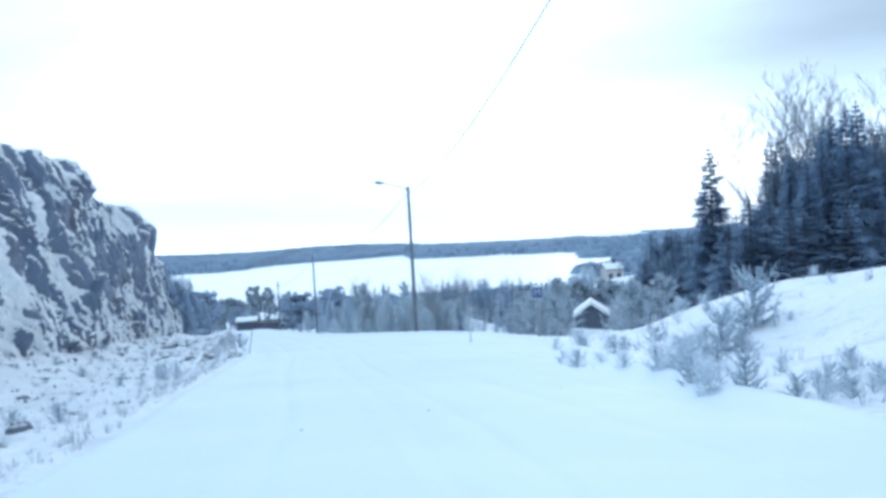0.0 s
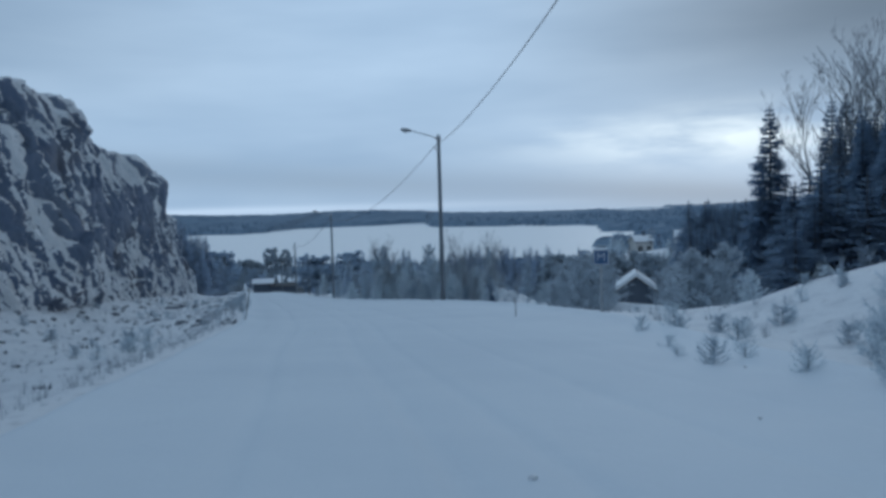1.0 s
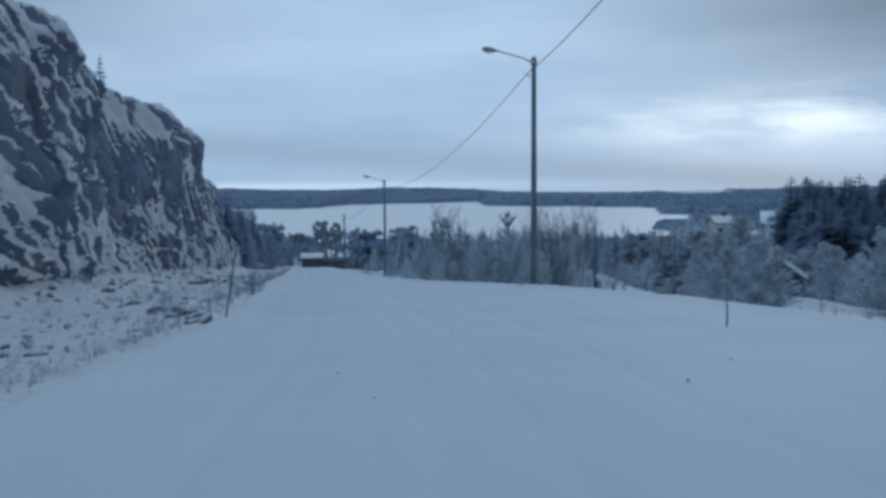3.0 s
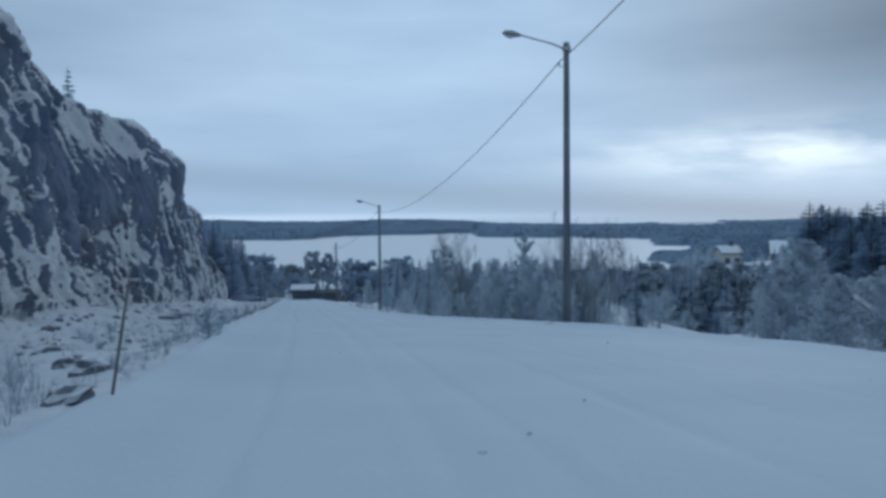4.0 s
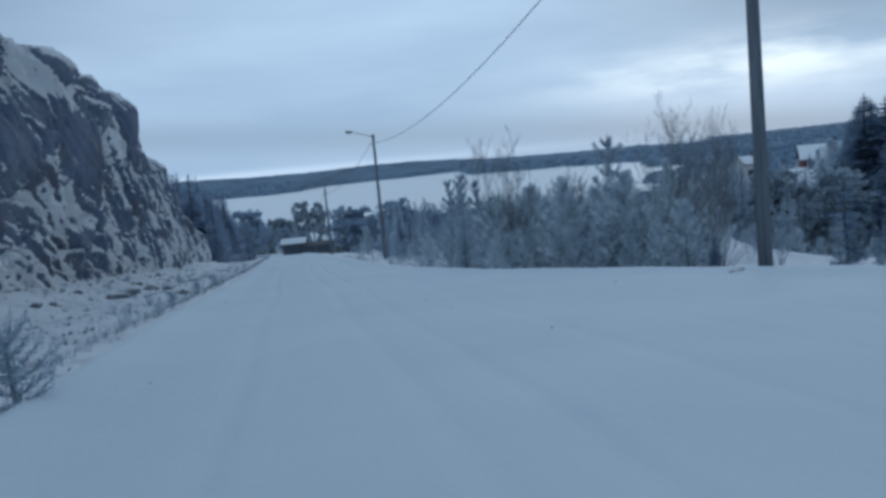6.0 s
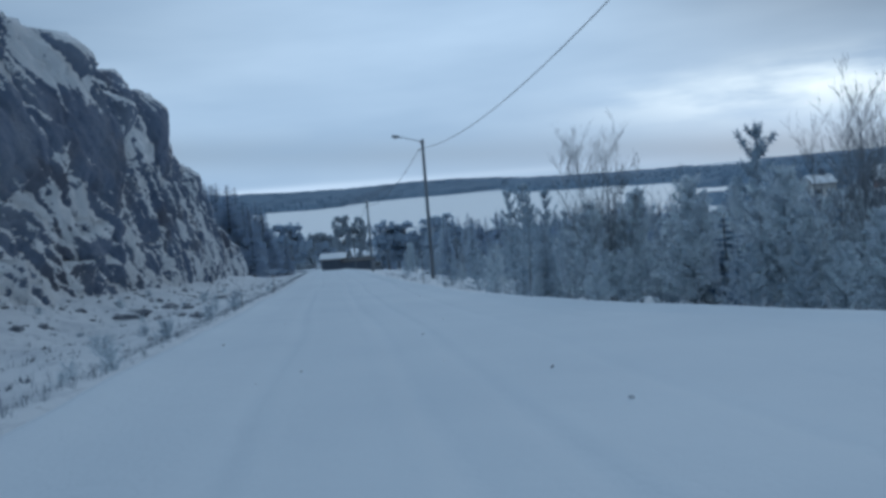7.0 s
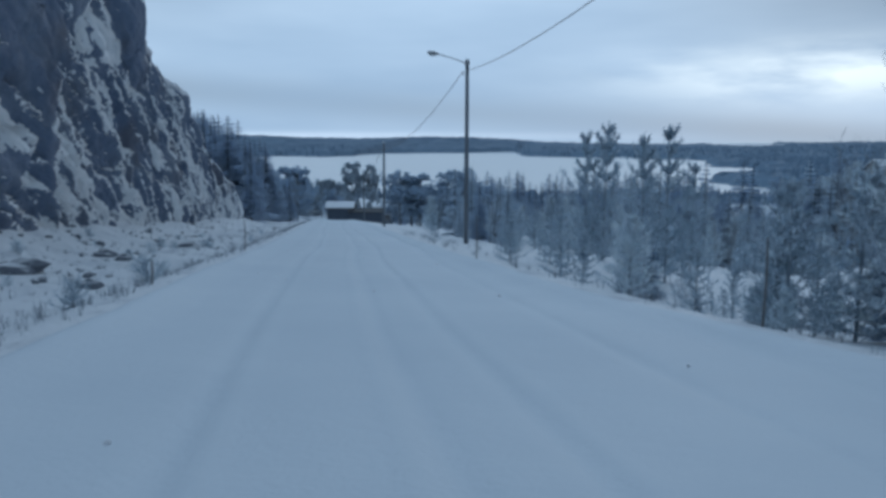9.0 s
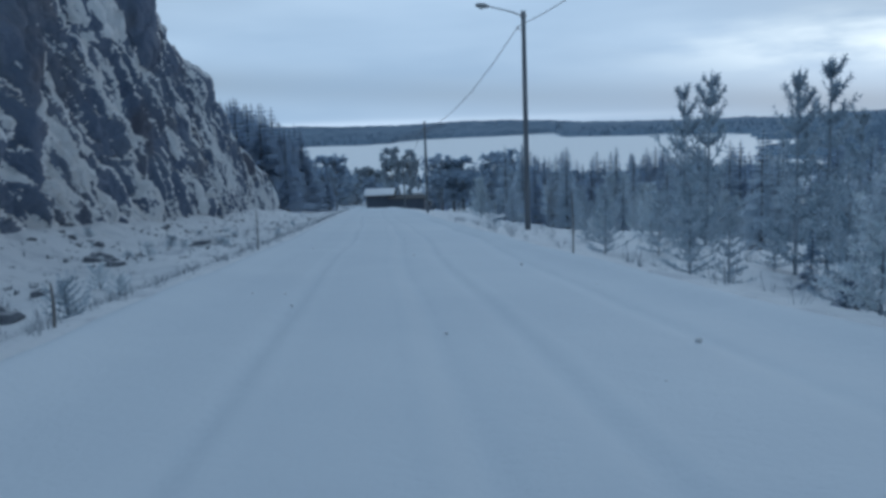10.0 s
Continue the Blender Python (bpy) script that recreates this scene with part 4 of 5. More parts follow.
def kept_open(kind, x, y):
    """Whether this spot belongs to one of the clearings and stays bare."""
    # the snowy clearing between the shoulder and the village, a wedge fitted to the camera's view
    right = 0.46 * (y - 34.9) - 4.9 if y < 80 else 0.33 * (y - 31.8) - 5.5
    if 50 < y < 104 and 0.165 * (y - 31.8) - 5.3 < x < right:
        return RNG.random() < (0.75 if kind[0] == "shrub" else 0.96)
    # a gap along the camera's sight line to the pale house
    if 104 <= y < 187 and 0.27 * (y - 35) - 6.1 < x < 0.375 * (y - 35) - 6.1:
        return RNG.random() < 0.7
    # low growth on the snowy bank below the pines
    if 74 < y < 106 and x < float(edge_right(y)) + 15 and kind[0] in ("frosted_pine", "birch", "shrub"):
        return RNG.random() < 0.75
    return False


def plant(kind, x, y, scale, group, wide=1.0, sure=False):
    # a lane along the camera's line of sight keeps the shed in view
    if not sure and 44 < y < 67 and -1.1 < x - (13.4 - (74 - y) * 0.255) < 1.9 and scale * (4.1 if "pine" in kind[0] else 7 if kind[0] == "birch" else 10 if kind[0] == "spruce" else 1) > 1.0:
        return None
    if not sure and kept_open(kind, x, y):
        return None
    if 74 < y < 100 and x < float(edge_right(y)) + 8 and kind[0] == "frosted_pine":
        scale *= 0.6
    name, meshes, label, category = kind
    return tree(name, RNG.choice(meshes), x, y, scale, label, category, group, RNG, wide=wide)


WOOD, SHORE_WOOD, ROCK_WOOD = [], [], []


def add_wood(x, y, top, wide, wood=WOOD, meshes=WOOD_SPRUCES):
    """One more spruce for a joined wood."""
    k = (top - gz(x, y)) / 10
    wood.append((RNG.choice(meshes), x, y, gz(x, y) - 0.06, RNG.uniform(0, 6.28), k * wide, k))


def join_wood(wood, label):
    ob = thing("spruce_wood", Matrix(), label, "forest", kind="stuff")
    for i, name in ((0, "trunks"), (1, "crowns")):
        V, Fc, base = [], [], 0
        for meshes, x, y, z, a, w, k in wood:
            me = meshes[i]
            co = np.zeros(len(me.vertices) * 3)
            me.vertices.foreach_get("co", co)
            co = co.reshape(-1, 3)
            V.append(np.stack([x + w * (co[:, 0] * math.cos(a) - co[:, 1] * math.sin(a)), y + w * (co[:, 0] * math.sin(a) + co[:, 1] * math.cos(a)), z + k * co[:, 2]], 1))
            Fc += [tuple(base + j for j in p.vertices) for p in me.polygons]
            base += len(co)
        part(name, finish(name, np.concatenate(V).tolist(), Fc, meshes[i].materials[0]), ob)


def plant_to(kind, x, y, top, full, group, wide=1.0, sure=False):
    """A tree whose tip reaches the height top."""
    return plant(kind, x, y, (top - gz(x, y)) / full, group, wide, sure)


def plant_all():
    # beside the road on the right, downhill of the wide place
    g = "young trees beside the road"
    for x, y, top in ((-6.9, 67.6, -2.5), (-6.5, 67.9, -3.0), (-3.6, 72.0, -4.2), (-1.3, 63.8, -2.4), (-0.8, 64.4, -2.8), (-1.7, 64.7, -3.1), (-0.4, 63.4, -3.3), (0.9, 69.5, -2.7), (1.5, 70.4, -3.0), (-2.6, 84.0, -4.8)):
        plant_to(T_FINE, x, y, top, 6.6, g, 0.85, True)
    for x, y, top in ((-1.0, 77.0, -4.2), (1.5, 80.0, -3.8)):
        plant_to(T_FROST, x, y, top, 4.1, g, 0.62, True)
    for x, y, top in ((-8.1, 83.6, -4.1), (-8.9, 83.0, -4.35), (-9.4, 93.4, -3.9), (-10.1, 93.3, -4.3), (-7.2, 84.6, -5.2), (-3.2, 65.0, -2.4)):
        plant_to(T_PINE, x, y, top, 4.1, g, 0.7, True)
    # the row of trees along the shore below the bend
    g2 = "trees along the near shore"
    for x, y, top in ((-71.3, 225.0, -13.4), (-69.4, 226.0, -12.7), (-68.6, 222.0, -13.8), (-67.6, 225.0, -13.3), (-66.0, 227.0, -13.2), (-70.2, 229.0, -14.0)):
        plant_to(T_FAR, x, y, top, 10, g2, 1.0, True)
    for x, y, top in ((-100.6, 345.0, -19.8), (-98.6, 346.0, -19.6), (-96.8, 344.0, -20.3), (-94.6, 347.0, -20.4)):
        plant_to(T_MIST, x, y, top, 10, g2, 1.0, True)
    for x, y, top in ((-92.4, 345.0, -21.0), (-90.6, 346.0, -20.7), (-88.8, 345.0, -21.2), (-86.9, 346.0, -21.6), (-84.5, 345.0, -22.6)):
        plant_to(T_PALE, x, y, top, 10, g2, 0.7, True)
    for x, y, s in ((-9.0, 81.3, 0.42), (-5.8, 80.6, 0.35), (-10.4, 89.0, 0.4)):
        plant(T_SMALL, x, y, s, g, 1.0, True)
    for x, y, s in ((-11.3, 81.3, 0.5), (-10.7, 80.4, 0.38), (-12.9, 85.0, 0.42), (-11.6, 85.2, 0.4), (-8.35, 70.3, 0.52), (-7.6, 70.9, 0.45), (-9.5, 77.4, 0.45), (-9.2, 83.6, 0.35), (0.5, 56.6, 0.25)):
        plant(T_PINE, x, y, s, g, 1.0, True)
    for x, y, s in ((-4.0, 65.2, 0.8), (0.8, 57.0, 0.75), (1.7, 57.4, 0.32), (-9.2, 77.8, 0.5), (-2.0, 66.5, 0.5)):
        plant(T_SMALL, x, y, s, g, 1.0, True)
    for _ in range(120):
        y = RNG.uniform(61, 79)
        x = float(edge_right(y)) + RNG.uniform(1.4, 17)
        kind = RNG.choice((T_FROST, T_FROST, T_SHRUB, T_SHRUB, T_PINE, T_SMALL))
        k = {"frosted_pine": RNG.uniform(0.35, 0.85), "shrub": RNG.uniform(0.5, 1.1), "young_pine": RNG.uniform(0.25, 0.55), "young_spruce": RNG.uniform(0.25, 0.6)}[kind[0]]
        if x < -4.5 and y > 71:
            k *= 0.5
        plant(kind, x, y, k, g, 1.0)
    for _ in range(60):
        y = RNG.uniform(60, 100)
        d = RNG.uniform(0.8, 7)
        if y > 77 and RNG.random() < 0.6:
            continue
        plant(RNG.choice((T_FROST, T_SHRUB, T_PINE, T_SHRUB)), float(edge_right(y)) + d, y, RNG.uniform(0.15, 0.42), g)
    for _ in range(80):
        y = RNG.uniform(64, 132)
        x = float(edge_right(y)) + (3.5 if y > 100 else 9) + 22 * RNG.random() ** 1.2
        if (x > 0.16 * (y - 75) and y < 92) or (75 < y < 98 and x < float(edge_right(y)) + 15 and RNG.random() < 0.6):
            continue
        kind = RNG.choice((T_FROST, T_FROST, T_FROST, T_SHRUB, T_SHRUB, T_PINE, T_BIRCH))
        s = {"frosted_pine": RNG.uniform(0.4, 0.85), "shrub": RNG.uniform(0.6, 1.2), "young_pine": RNG.uniform(0.35, 0.7), "birch": RNG.uniform(0.35, 0.6)}[kind[0]]
        plant(kind, x, y, s, g, 0.85)
    # the dense young wood right behind the shoulder
    for _ in range(40):
        y = RNG.uniform(61.5, 69.5)
        x = float(edge_right(y)) + RNG.uniform(2.2, 10.5)
        if x > 0.22 * (y - 35) - 6.5:
            continue
        kind = RNG.choice((T_FROST, T_BIRCH, T_PINE, T_SMALL, T_FROST))
        full = {"young_spruce": 3.0, "birch": 6.6}.get(kind[0], 4.05)
        plant_to(kind, x, y, RNG.uniform(-6.0, -4.1) - 0.05 * max(0.0, y - 66), full, g, RNG.uniform(0.8, 1.1))
    # thicket in the valley on the right
    g = "valley thicket"
    for _ in range(150):
        x, y = RNG.uniform(-20, 60), RNG.uniform(85, 190)
        if x < float(edge_right(y)) + 9 or x - 3 > 0.30 * (y - 30) or (x > 2 and y < 100):
            continue
        kind = RNG.choice((T_MIST, T_FROST, T_BIRCH, T_SHRUB, T_FROST, T_FROST))
        s = {"spruce": RNG.uniform(0.3, 0.55), "frosted_pine": RNG.uniform(0.7, 1.25), "birch": RNG.uniform(0.5, 0.8), "grown_pine": RNG.uniform(0.35, 0.5), "shrub": RNG.uniform(1.0, 1.8)}[kind[0]]
        plant(kind, x, y, s, g)
    # dark wood behind the knoll
    g = "spruces behind the knoll"
    plant_to(T_SPRUCE, 24.4, 75.0, 7.6, 10, g, 0.85)
    for _ in range(130):
        x, y = RNG.uniform(26, 52), RNG.uniform(62, 92)
        if x < 0.372 * (y - 2) + 2.6:
            continue
        plant_to(T_SPRUCE, x, y, RNG.uniform(2, 9.5) + (x - 30) * 0.06, 10, g, 0.75)
    for _ in range(230):
        x, y = RNG.uniform(32, 76), RNG.uniform(122, 156)
        if x + 6.1 < 0.392 * (y - 34.9):
            continue
        add_wood(x, y, RNG.uniform(-4.5, 0.2), 1.5)
    for _ in range(150):
        x, y = RNG.uniform(15, 42), RNG.uniform(78, 108)
        if x < 0.318 * (y - 18) - 2.2:
            continue
        add_wood(x, y, RNG.uniform(-5.4, -2.0), 1.5)
    for x, y, top in ((7.2, 55.3, -3.6), (5.6, 55.0, -3.0), (6.3, 56.5, -3.2), (6.9, 58.5, -3.4), (5.0, 53.5, -3.2), (5.4, 57.5, -3.8), (6.6, 60.0, -3.8), (4.2, 59.5, -4.2), (7.6, 63.0, -4.4), (9.0, 66.0, -4.8), (14.5, 66, -4.5), (13.2, 62.0, -4.2), (15.5, 70, -4.6)):
        plant_to(T_GREY, x, y, top, 4.05, g, 1.2)
    for _ in range(75):
        y = RNG.uniform(60, 80)
        add_wood(0.362 * (y - 6.3) + RNG.uniform(0.5, 15), y, RNG.uniform(-2.5, 2.8), 1.4)
    for x, y, top in ((33.0, 79, 9), (34.5, 80, 10.3), (36, 81, 9.8), (38, 79, 9.5), (41, 78, 10), (43, 80, 9.5)):
        plant_to(T_FINE, x, y, top, 6.6, g)
    for x, y, top in ((11.5, 51.8, -2.4), (12.6, 54.0, -2.8), (12.2, 50.6, -3.0), (13.6, 52.4, -2.2), (9.9, 62.0, -2.9), (8.2, 60.5, -2.6), (11.2, 64.5, -1.8), (6.6, 63.0, -3.2), (5.2, 58.0, -3.4)):
        plant_to(T_GREY, x, y, top, 4.05, g, 1.3)
    for x, y, top in ((12.3, 70.0, -6.2), (13.1, 70.6, -6.5), (11.6, 69.4, -6.0), (14.0, 71.2, -5.9), (10.8, 70.6, -5.6), (12.7, 68.6, -6.6), (14.9, 72.0, -5.2)):
        plant_to(T_GREY, x, y, top, 4.05, g, 1.5)
    for _ in range(24):
        x, y = RNG.uniform(5, 19), RNG.uniform(104, 120)
        plant_to(RNG.choice((T_MIST, T_FROST)), x, y, RNG.uniform(-8.2, -6.0), 10, g)
    for _ in range(26):
        plant(T_SHRUB, RNG.uniform(6, 17), RNG.uniform(58, 71), RNG.uniform(0.3, 0.6), g)
    plant_to(T_GREY, 5.2, 44.9, -2.8, 4.05, g, 1.2, True)
    for x, y, top in ((4.5, 44.6, -2.6), (4.0, 46.2, -2.9), (3.4, 45.2, -3.4)):
        plant_to(T_GREY, x, y, top, 4.05, g, 1.3)
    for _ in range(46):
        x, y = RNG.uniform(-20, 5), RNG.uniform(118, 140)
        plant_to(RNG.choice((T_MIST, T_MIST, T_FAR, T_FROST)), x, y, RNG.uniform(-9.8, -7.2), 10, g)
    # belt of haze-coloured conifers down in the valley
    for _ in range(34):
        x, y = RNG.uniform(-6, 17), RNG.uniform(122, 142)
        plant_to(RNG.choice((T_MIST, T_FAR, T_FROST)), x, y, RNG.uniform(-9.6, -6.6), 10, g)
    # frosted bushes along the foot of that wood
    for _ in range(30):
        y = RNG.uniform(46, 95)
        plant(RNG.choice((T_SHRUB, T_FROST)), 6 + 0.22 * (y - 40) + RNG.uniform(0, 9), y, RNG.uniform(0.5, 1.1), g)
    # pointed spruces on the near shore
    for _ in range(85):
        y = RNG.uniform(205, 275)
        x = RNG.uniform(-0.115 * y, 0.10 * y)
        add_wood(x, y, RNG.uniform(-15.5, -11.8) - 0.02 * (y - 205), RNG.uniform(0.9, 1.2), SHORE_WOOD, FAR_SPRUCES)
    # past the end of the rock
    g = "spruces past the rock"
    for _ in range(135):
        y = RNG.uniform(170, 212)
        e = RNG.uniform(9, 36)
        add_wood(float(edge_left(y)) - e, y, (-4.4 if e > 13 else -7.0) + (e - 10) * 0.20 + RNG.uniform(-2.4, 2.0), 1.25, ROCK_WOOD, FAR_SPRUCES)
    # village trees below
    g = "village trees"
    for x, y, top in ((-38.4, 205, -11.6), (-36.5, 206, -12.2), (-34.7, 205, -11.8), (-27.7, 205, -11.2), (-29.4, 207, -11.6), (-25.6, 203, -12.0)):
        plant_to(T_GROWN, x, y, top, 9.8, g, 1.2)
    for x, y, top in ((-52.2, 226, -10.6), (-48.8, 226.5, -11.2)):
        plant_to(T_PALE, x, y, top, 9.8, g, 0.8)
    for _ in range(70):
        y = RNG.uniform(190, 300)
        x = float(edge_right(y)) + RNG.uniform(14, 85)
        plant(RNG.choice((T_FAR, T_GROWN, T_GROWN)), x, y, RNG.uniform(0.5, 0.85) * (0.7 if x > 12 else 1.0), g)
    for _ in range(26):
        x, y = RNG.uniform(-68, -34), RNG.uniform(258, 290)
        plant(RNG.choice((T_GROWN, T_BIRCH, T_GROWN)), x, y, RNG.uniform(0.7, 1.0), g)
    for _ in range(46):
        y = RNG.uniform(225, 300)
        x = float(edge_left(y)) - RNG.uniform(2, 40)
        plant_to(RNG.choice((T_GROWN, T_BIRCH, T_BIRCH)), x, y, RNG.uniform(-16.5, -13.0), 9, g)
    # thin growth on the village rise
    for _ in range(270):
        x, y = RNG.uniform(2, 62), RNG.uniform(100, 200)
        kind = RNG.choice((T_SHRUB, T_FROST, T_BIRCH, T_FROST, T_FAR, T_GROWN, T_FROST))
        s = {"spruce": RNG.uniform(0.22, 0.42), "grown_pine": RNG.uniform(0.25, 0.42), "frosted_pine": RNG.uniform(0.6, 1.2)}.get(kind[0], RNG.uniform(0.4, 0.95))
        plant(kind, x, y, s, g)
    # wood in haze colours below the village rise
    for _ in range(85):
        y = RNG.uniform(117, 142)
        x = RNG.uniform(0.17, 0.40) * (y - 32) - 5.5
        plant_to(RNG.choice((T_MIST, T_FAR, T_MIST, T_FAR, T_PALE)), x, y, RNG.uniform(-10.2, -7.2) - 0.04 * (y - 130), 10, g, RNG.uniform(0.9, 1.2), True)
    # seedlings along both verges
    g = "roadside saplings"
    for x, y, s in ((3.7, 14.8, 0.95), (4.1, 14.6, 0.95), (3.6, 12.4, 0.75), (3.5, 11.2, 0.8), (4.1, 11.5, 0.8), (2.8, 18.2, 0.6), (3.5, 16.6, 0.6), (6.3, 19.1, 1.4), (7.8, 21.0, 2.0), (3.3, 25.3, 0.6), (4.1, 25.6, 0.9), (4.1, 25.0, 0.5), (-9.7, 27.9, 0.8), (-9.4, 28.5, 0.9), (-11.3, 45.0, 1.1)):
        plant(T_SAPLING, x, y, s, g, 1.0, True)
    for x, y, s in ((4.15, 12.8, 0.85), (4.0, 13.4, 0.7), (4.45, 12.5, 0.7), (4.3, 10.3, 0.7), (4.7, 10.6, 0.75), (4.5, 10.0, 0.6), (5.0, 10.9, 0.8), (5.4, 11.3, 0.8), (4.9, 10.1, 0.6), (5.3, 10.4, 0.65), (5.7, 11.0, 0.7), (4.2, 7.7, 0.5), (5.6, 14.0, 0.7), (6.4, 13.2, 0.8), (4.4, 16.4, 0.6), (5.7, 20.3, 0.8), (10.9, 32.4, 1.2), (7.2, 26.0, 0.7), (6.4, 24.5, 0.6), (8.1, 28.0, 0.7), (9.0, 29.0, 0.8), (12.0, 27.0, 0.8), (2.6, 44.9, 0.9), (-14.4, 55.4, 0.9), (-9.4, 27.2, 1.0), (-9.7, 26.0, 0.9), (-19.4, 73.0, 1.1), (-18.0, 61.6, 1.1), (-20.5, 75.9, 0.9), (-16.0, 57.0, 0.8)):
        plant(T_SAPLING, x, y, s * (0.72 if x > 0 else 0.65), g)
    for x, y, s in ((5.0, 17.6, 1.1), (5.4, 18.4, 1.2), (5.8, 19.2, 0.9), (6.2, 20.0, 1.3), (5.5, 17.0, 0.8), (6.6, 18.6, 1.0), (7.4, 20.6, 1.2), (3.4, 18.6, 0.6), (2.9, 21.2, 0.5), (2.6, 19.4, 0.4), (4.4, 22.0, 0.9), (4.8, 24.4, 0.8), (6.0, 24.0, 0.9), (7.8, 23.0, 1.1)):
        plant(T_SAPLING, x, y, s * 0.75, g, 1.3)
    for x, y, s in ((6.8, 27.9, 0.45), (6.6, 25.2, 0.35), (8.3, 26.6, 0.45), (9.6, 25.0, 0.4), (6.4, 19.6, 0.3), (10.4, 29.5, 0.5)):
        plant(T_SHRUB, x, y, s * 0.7, g)
    for x, y, s in ((-8.9, 33.3, 0.3), (-9.6, 34.2, 0.35), (-9.2, 32.6, 0.25), (-11.3, 43.2, 0.35), (-11.6, 42.6, 0.25)):
        plant(T_SHRUB, x, y, s, g)
    for _ in range(60):
        y = RNG.uniform(8, 115)
        plant(T_SAPLING, float(edge_left(y)) - RNG.uniform(0.8, 9.5), y, RNG.uniform(0.25, 0.75), g)
    for _ in range(16):
        y = RNG.uniform(14, 44)
        plant(T_SAPLING, float(edge_right(y)) + RNG.uniform(0.6, 12), y, RNG.uniform(0.3, 0.7), g)


plant_all()
join_wood(WOOD, "dense wood of dark spruces below the snowy bank")
join_wood(SHORE_WOOD, "row of pointed spruces on the near lake shore")
join_wood(ROCK_WOOD, "dark spruce wood past the end of the rock")


def build_brow_tree():
    """A lone little spruce on the snow above the rock."""
    ob = thing("young_spruce", pose(-38.8, 89.1, 5.0, 0, 0, 40), "lone little spruce on the snowy brow of the rock", "spruce tree")
    for nm, me in zip(("trunk", "crown"), SMALL_SPRUCES[1]):
        o = part(nm, me, ob)
    ob.scale = (1.35, 1.35, 1.82)


build_brow_tree()


def build_far_woods():
    """Woods on the far shores, too many to count."""
    rng = np.random.default_rng(8)
    V, Fc = [], []

    def cone(x, y, z, h, w):
        i = len(V)
        a = rng.uniform(0, 6.28)
        for zz, ww, n in ((0.05, 1.0, 5), (0.5, 0.35, 5), (0.42, 0.72, 5)):
            for j in range(n):
                b = a + j * 6.283 / n
                V.append((x + math.cos(b) * w * ww * rng.uniform(0.7, 1.2), y + math.sin(b) * w * ww * rng.uniform(0.7, 1.2), z + h * zz))
        V.append((x, y, z + h))
        for j in range(5):
            k = (j + 1) % 5
            Fc.append((i + j, i + k, i + 5 + k, i + 5 + j))
            Fc.append((i + 10 + j, i + 10 + k, i + 15))

    def wooded(x, y):
        if y < 470 and abs(x - float(edge_right(min(y, 340)))) < 12:
            return False
        if y > 480 and -260 < x < 0.11 * y + 20 and y < 1250:
            return False
        return not (math.sin(x / 90.0) * math.cos(y / 130.0) > 0.8 and y > 1500)

    m = 30000
    ys = 210 + 1250 * rng.random(m) ** 1.7
    xs = ys * rng.uniform(-0.42, 0.66, m)
    zs = ground_z(xs, ys)
    for x, y, z in zip(xs, ys, zs):
        if z < LAKE_Z + 0.4 or not wooded(x, y) or (y < 330 and x < 110):
            continue
        h = rng.uniform(6, 12) * (0.8 if y < 500 else 1.0)
        cone(x, y, z - 0.3, h, h * rng.uniform(0.2, 0.34))
    # closed canopy on the hills behind it
    gx = np.arange(-1300, 1600, 9.0)
    gy = np.arange(0, 1000, 14.0)
    i0 = len(V)
    for yy in gy:
        for x in gx:
            y = float(far_line(x)) + 8 + yy
            open_field = (295 < x < 435 and y > 1460) or math.sin(x / 90.0 + 0.5) * math.cos(yy / 60.0) > 0.93
            V.append((x, y, float(ground_z(x, y)) + (-1.0 if open_field or yy == 0 else rng.uniform(4.0, 8.5))))
    w = len(gx)
    gx2, gy2 = np.arange(0, 560, 6.0), np.arange(430, 1500, 10.0)
    i1 = len(V)
    for y in gy2:
        for x0 in gx2:
            x = x0 * (y / 800) + 0.135 * y + 50 + 22 * math.sin(y / 61.0) + 14 * math.sin(y / 23.0) + 6 * math.sin(y / 7.0)
            glade = math.sin(x / 45.0 + 1.0) * math.cos(y / 60.0) > 0.72
            V.append((x, y, float(ground_z(x, y)) + (-1.0 if glade else rng.uniform(3.5, 8.5) if x0 > 0 else -0.5)))
    w2 = len(gx2)
    for r in range(len(gy2) - 1):
        for c in range(w2 - 1):
            Fc.append((i1 + r * w2 + c, i1 + r * w2 + c + 1, i1 + (r + 1) * w2 + c + 1, i1 + (r + 1) * w2 + c))
    for r in range(len(gy) - 1):
        for c in range(w - 1):
            Fc.append((i0 + r * w + c, i0 + r * w + c + 1, i0 + (r + 1) * w + c + 1, i0 + (r + 1) * w + c))
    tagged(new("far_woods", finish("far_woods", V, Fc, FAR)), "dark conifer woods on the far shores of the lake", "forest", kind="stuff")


build_far_woods()


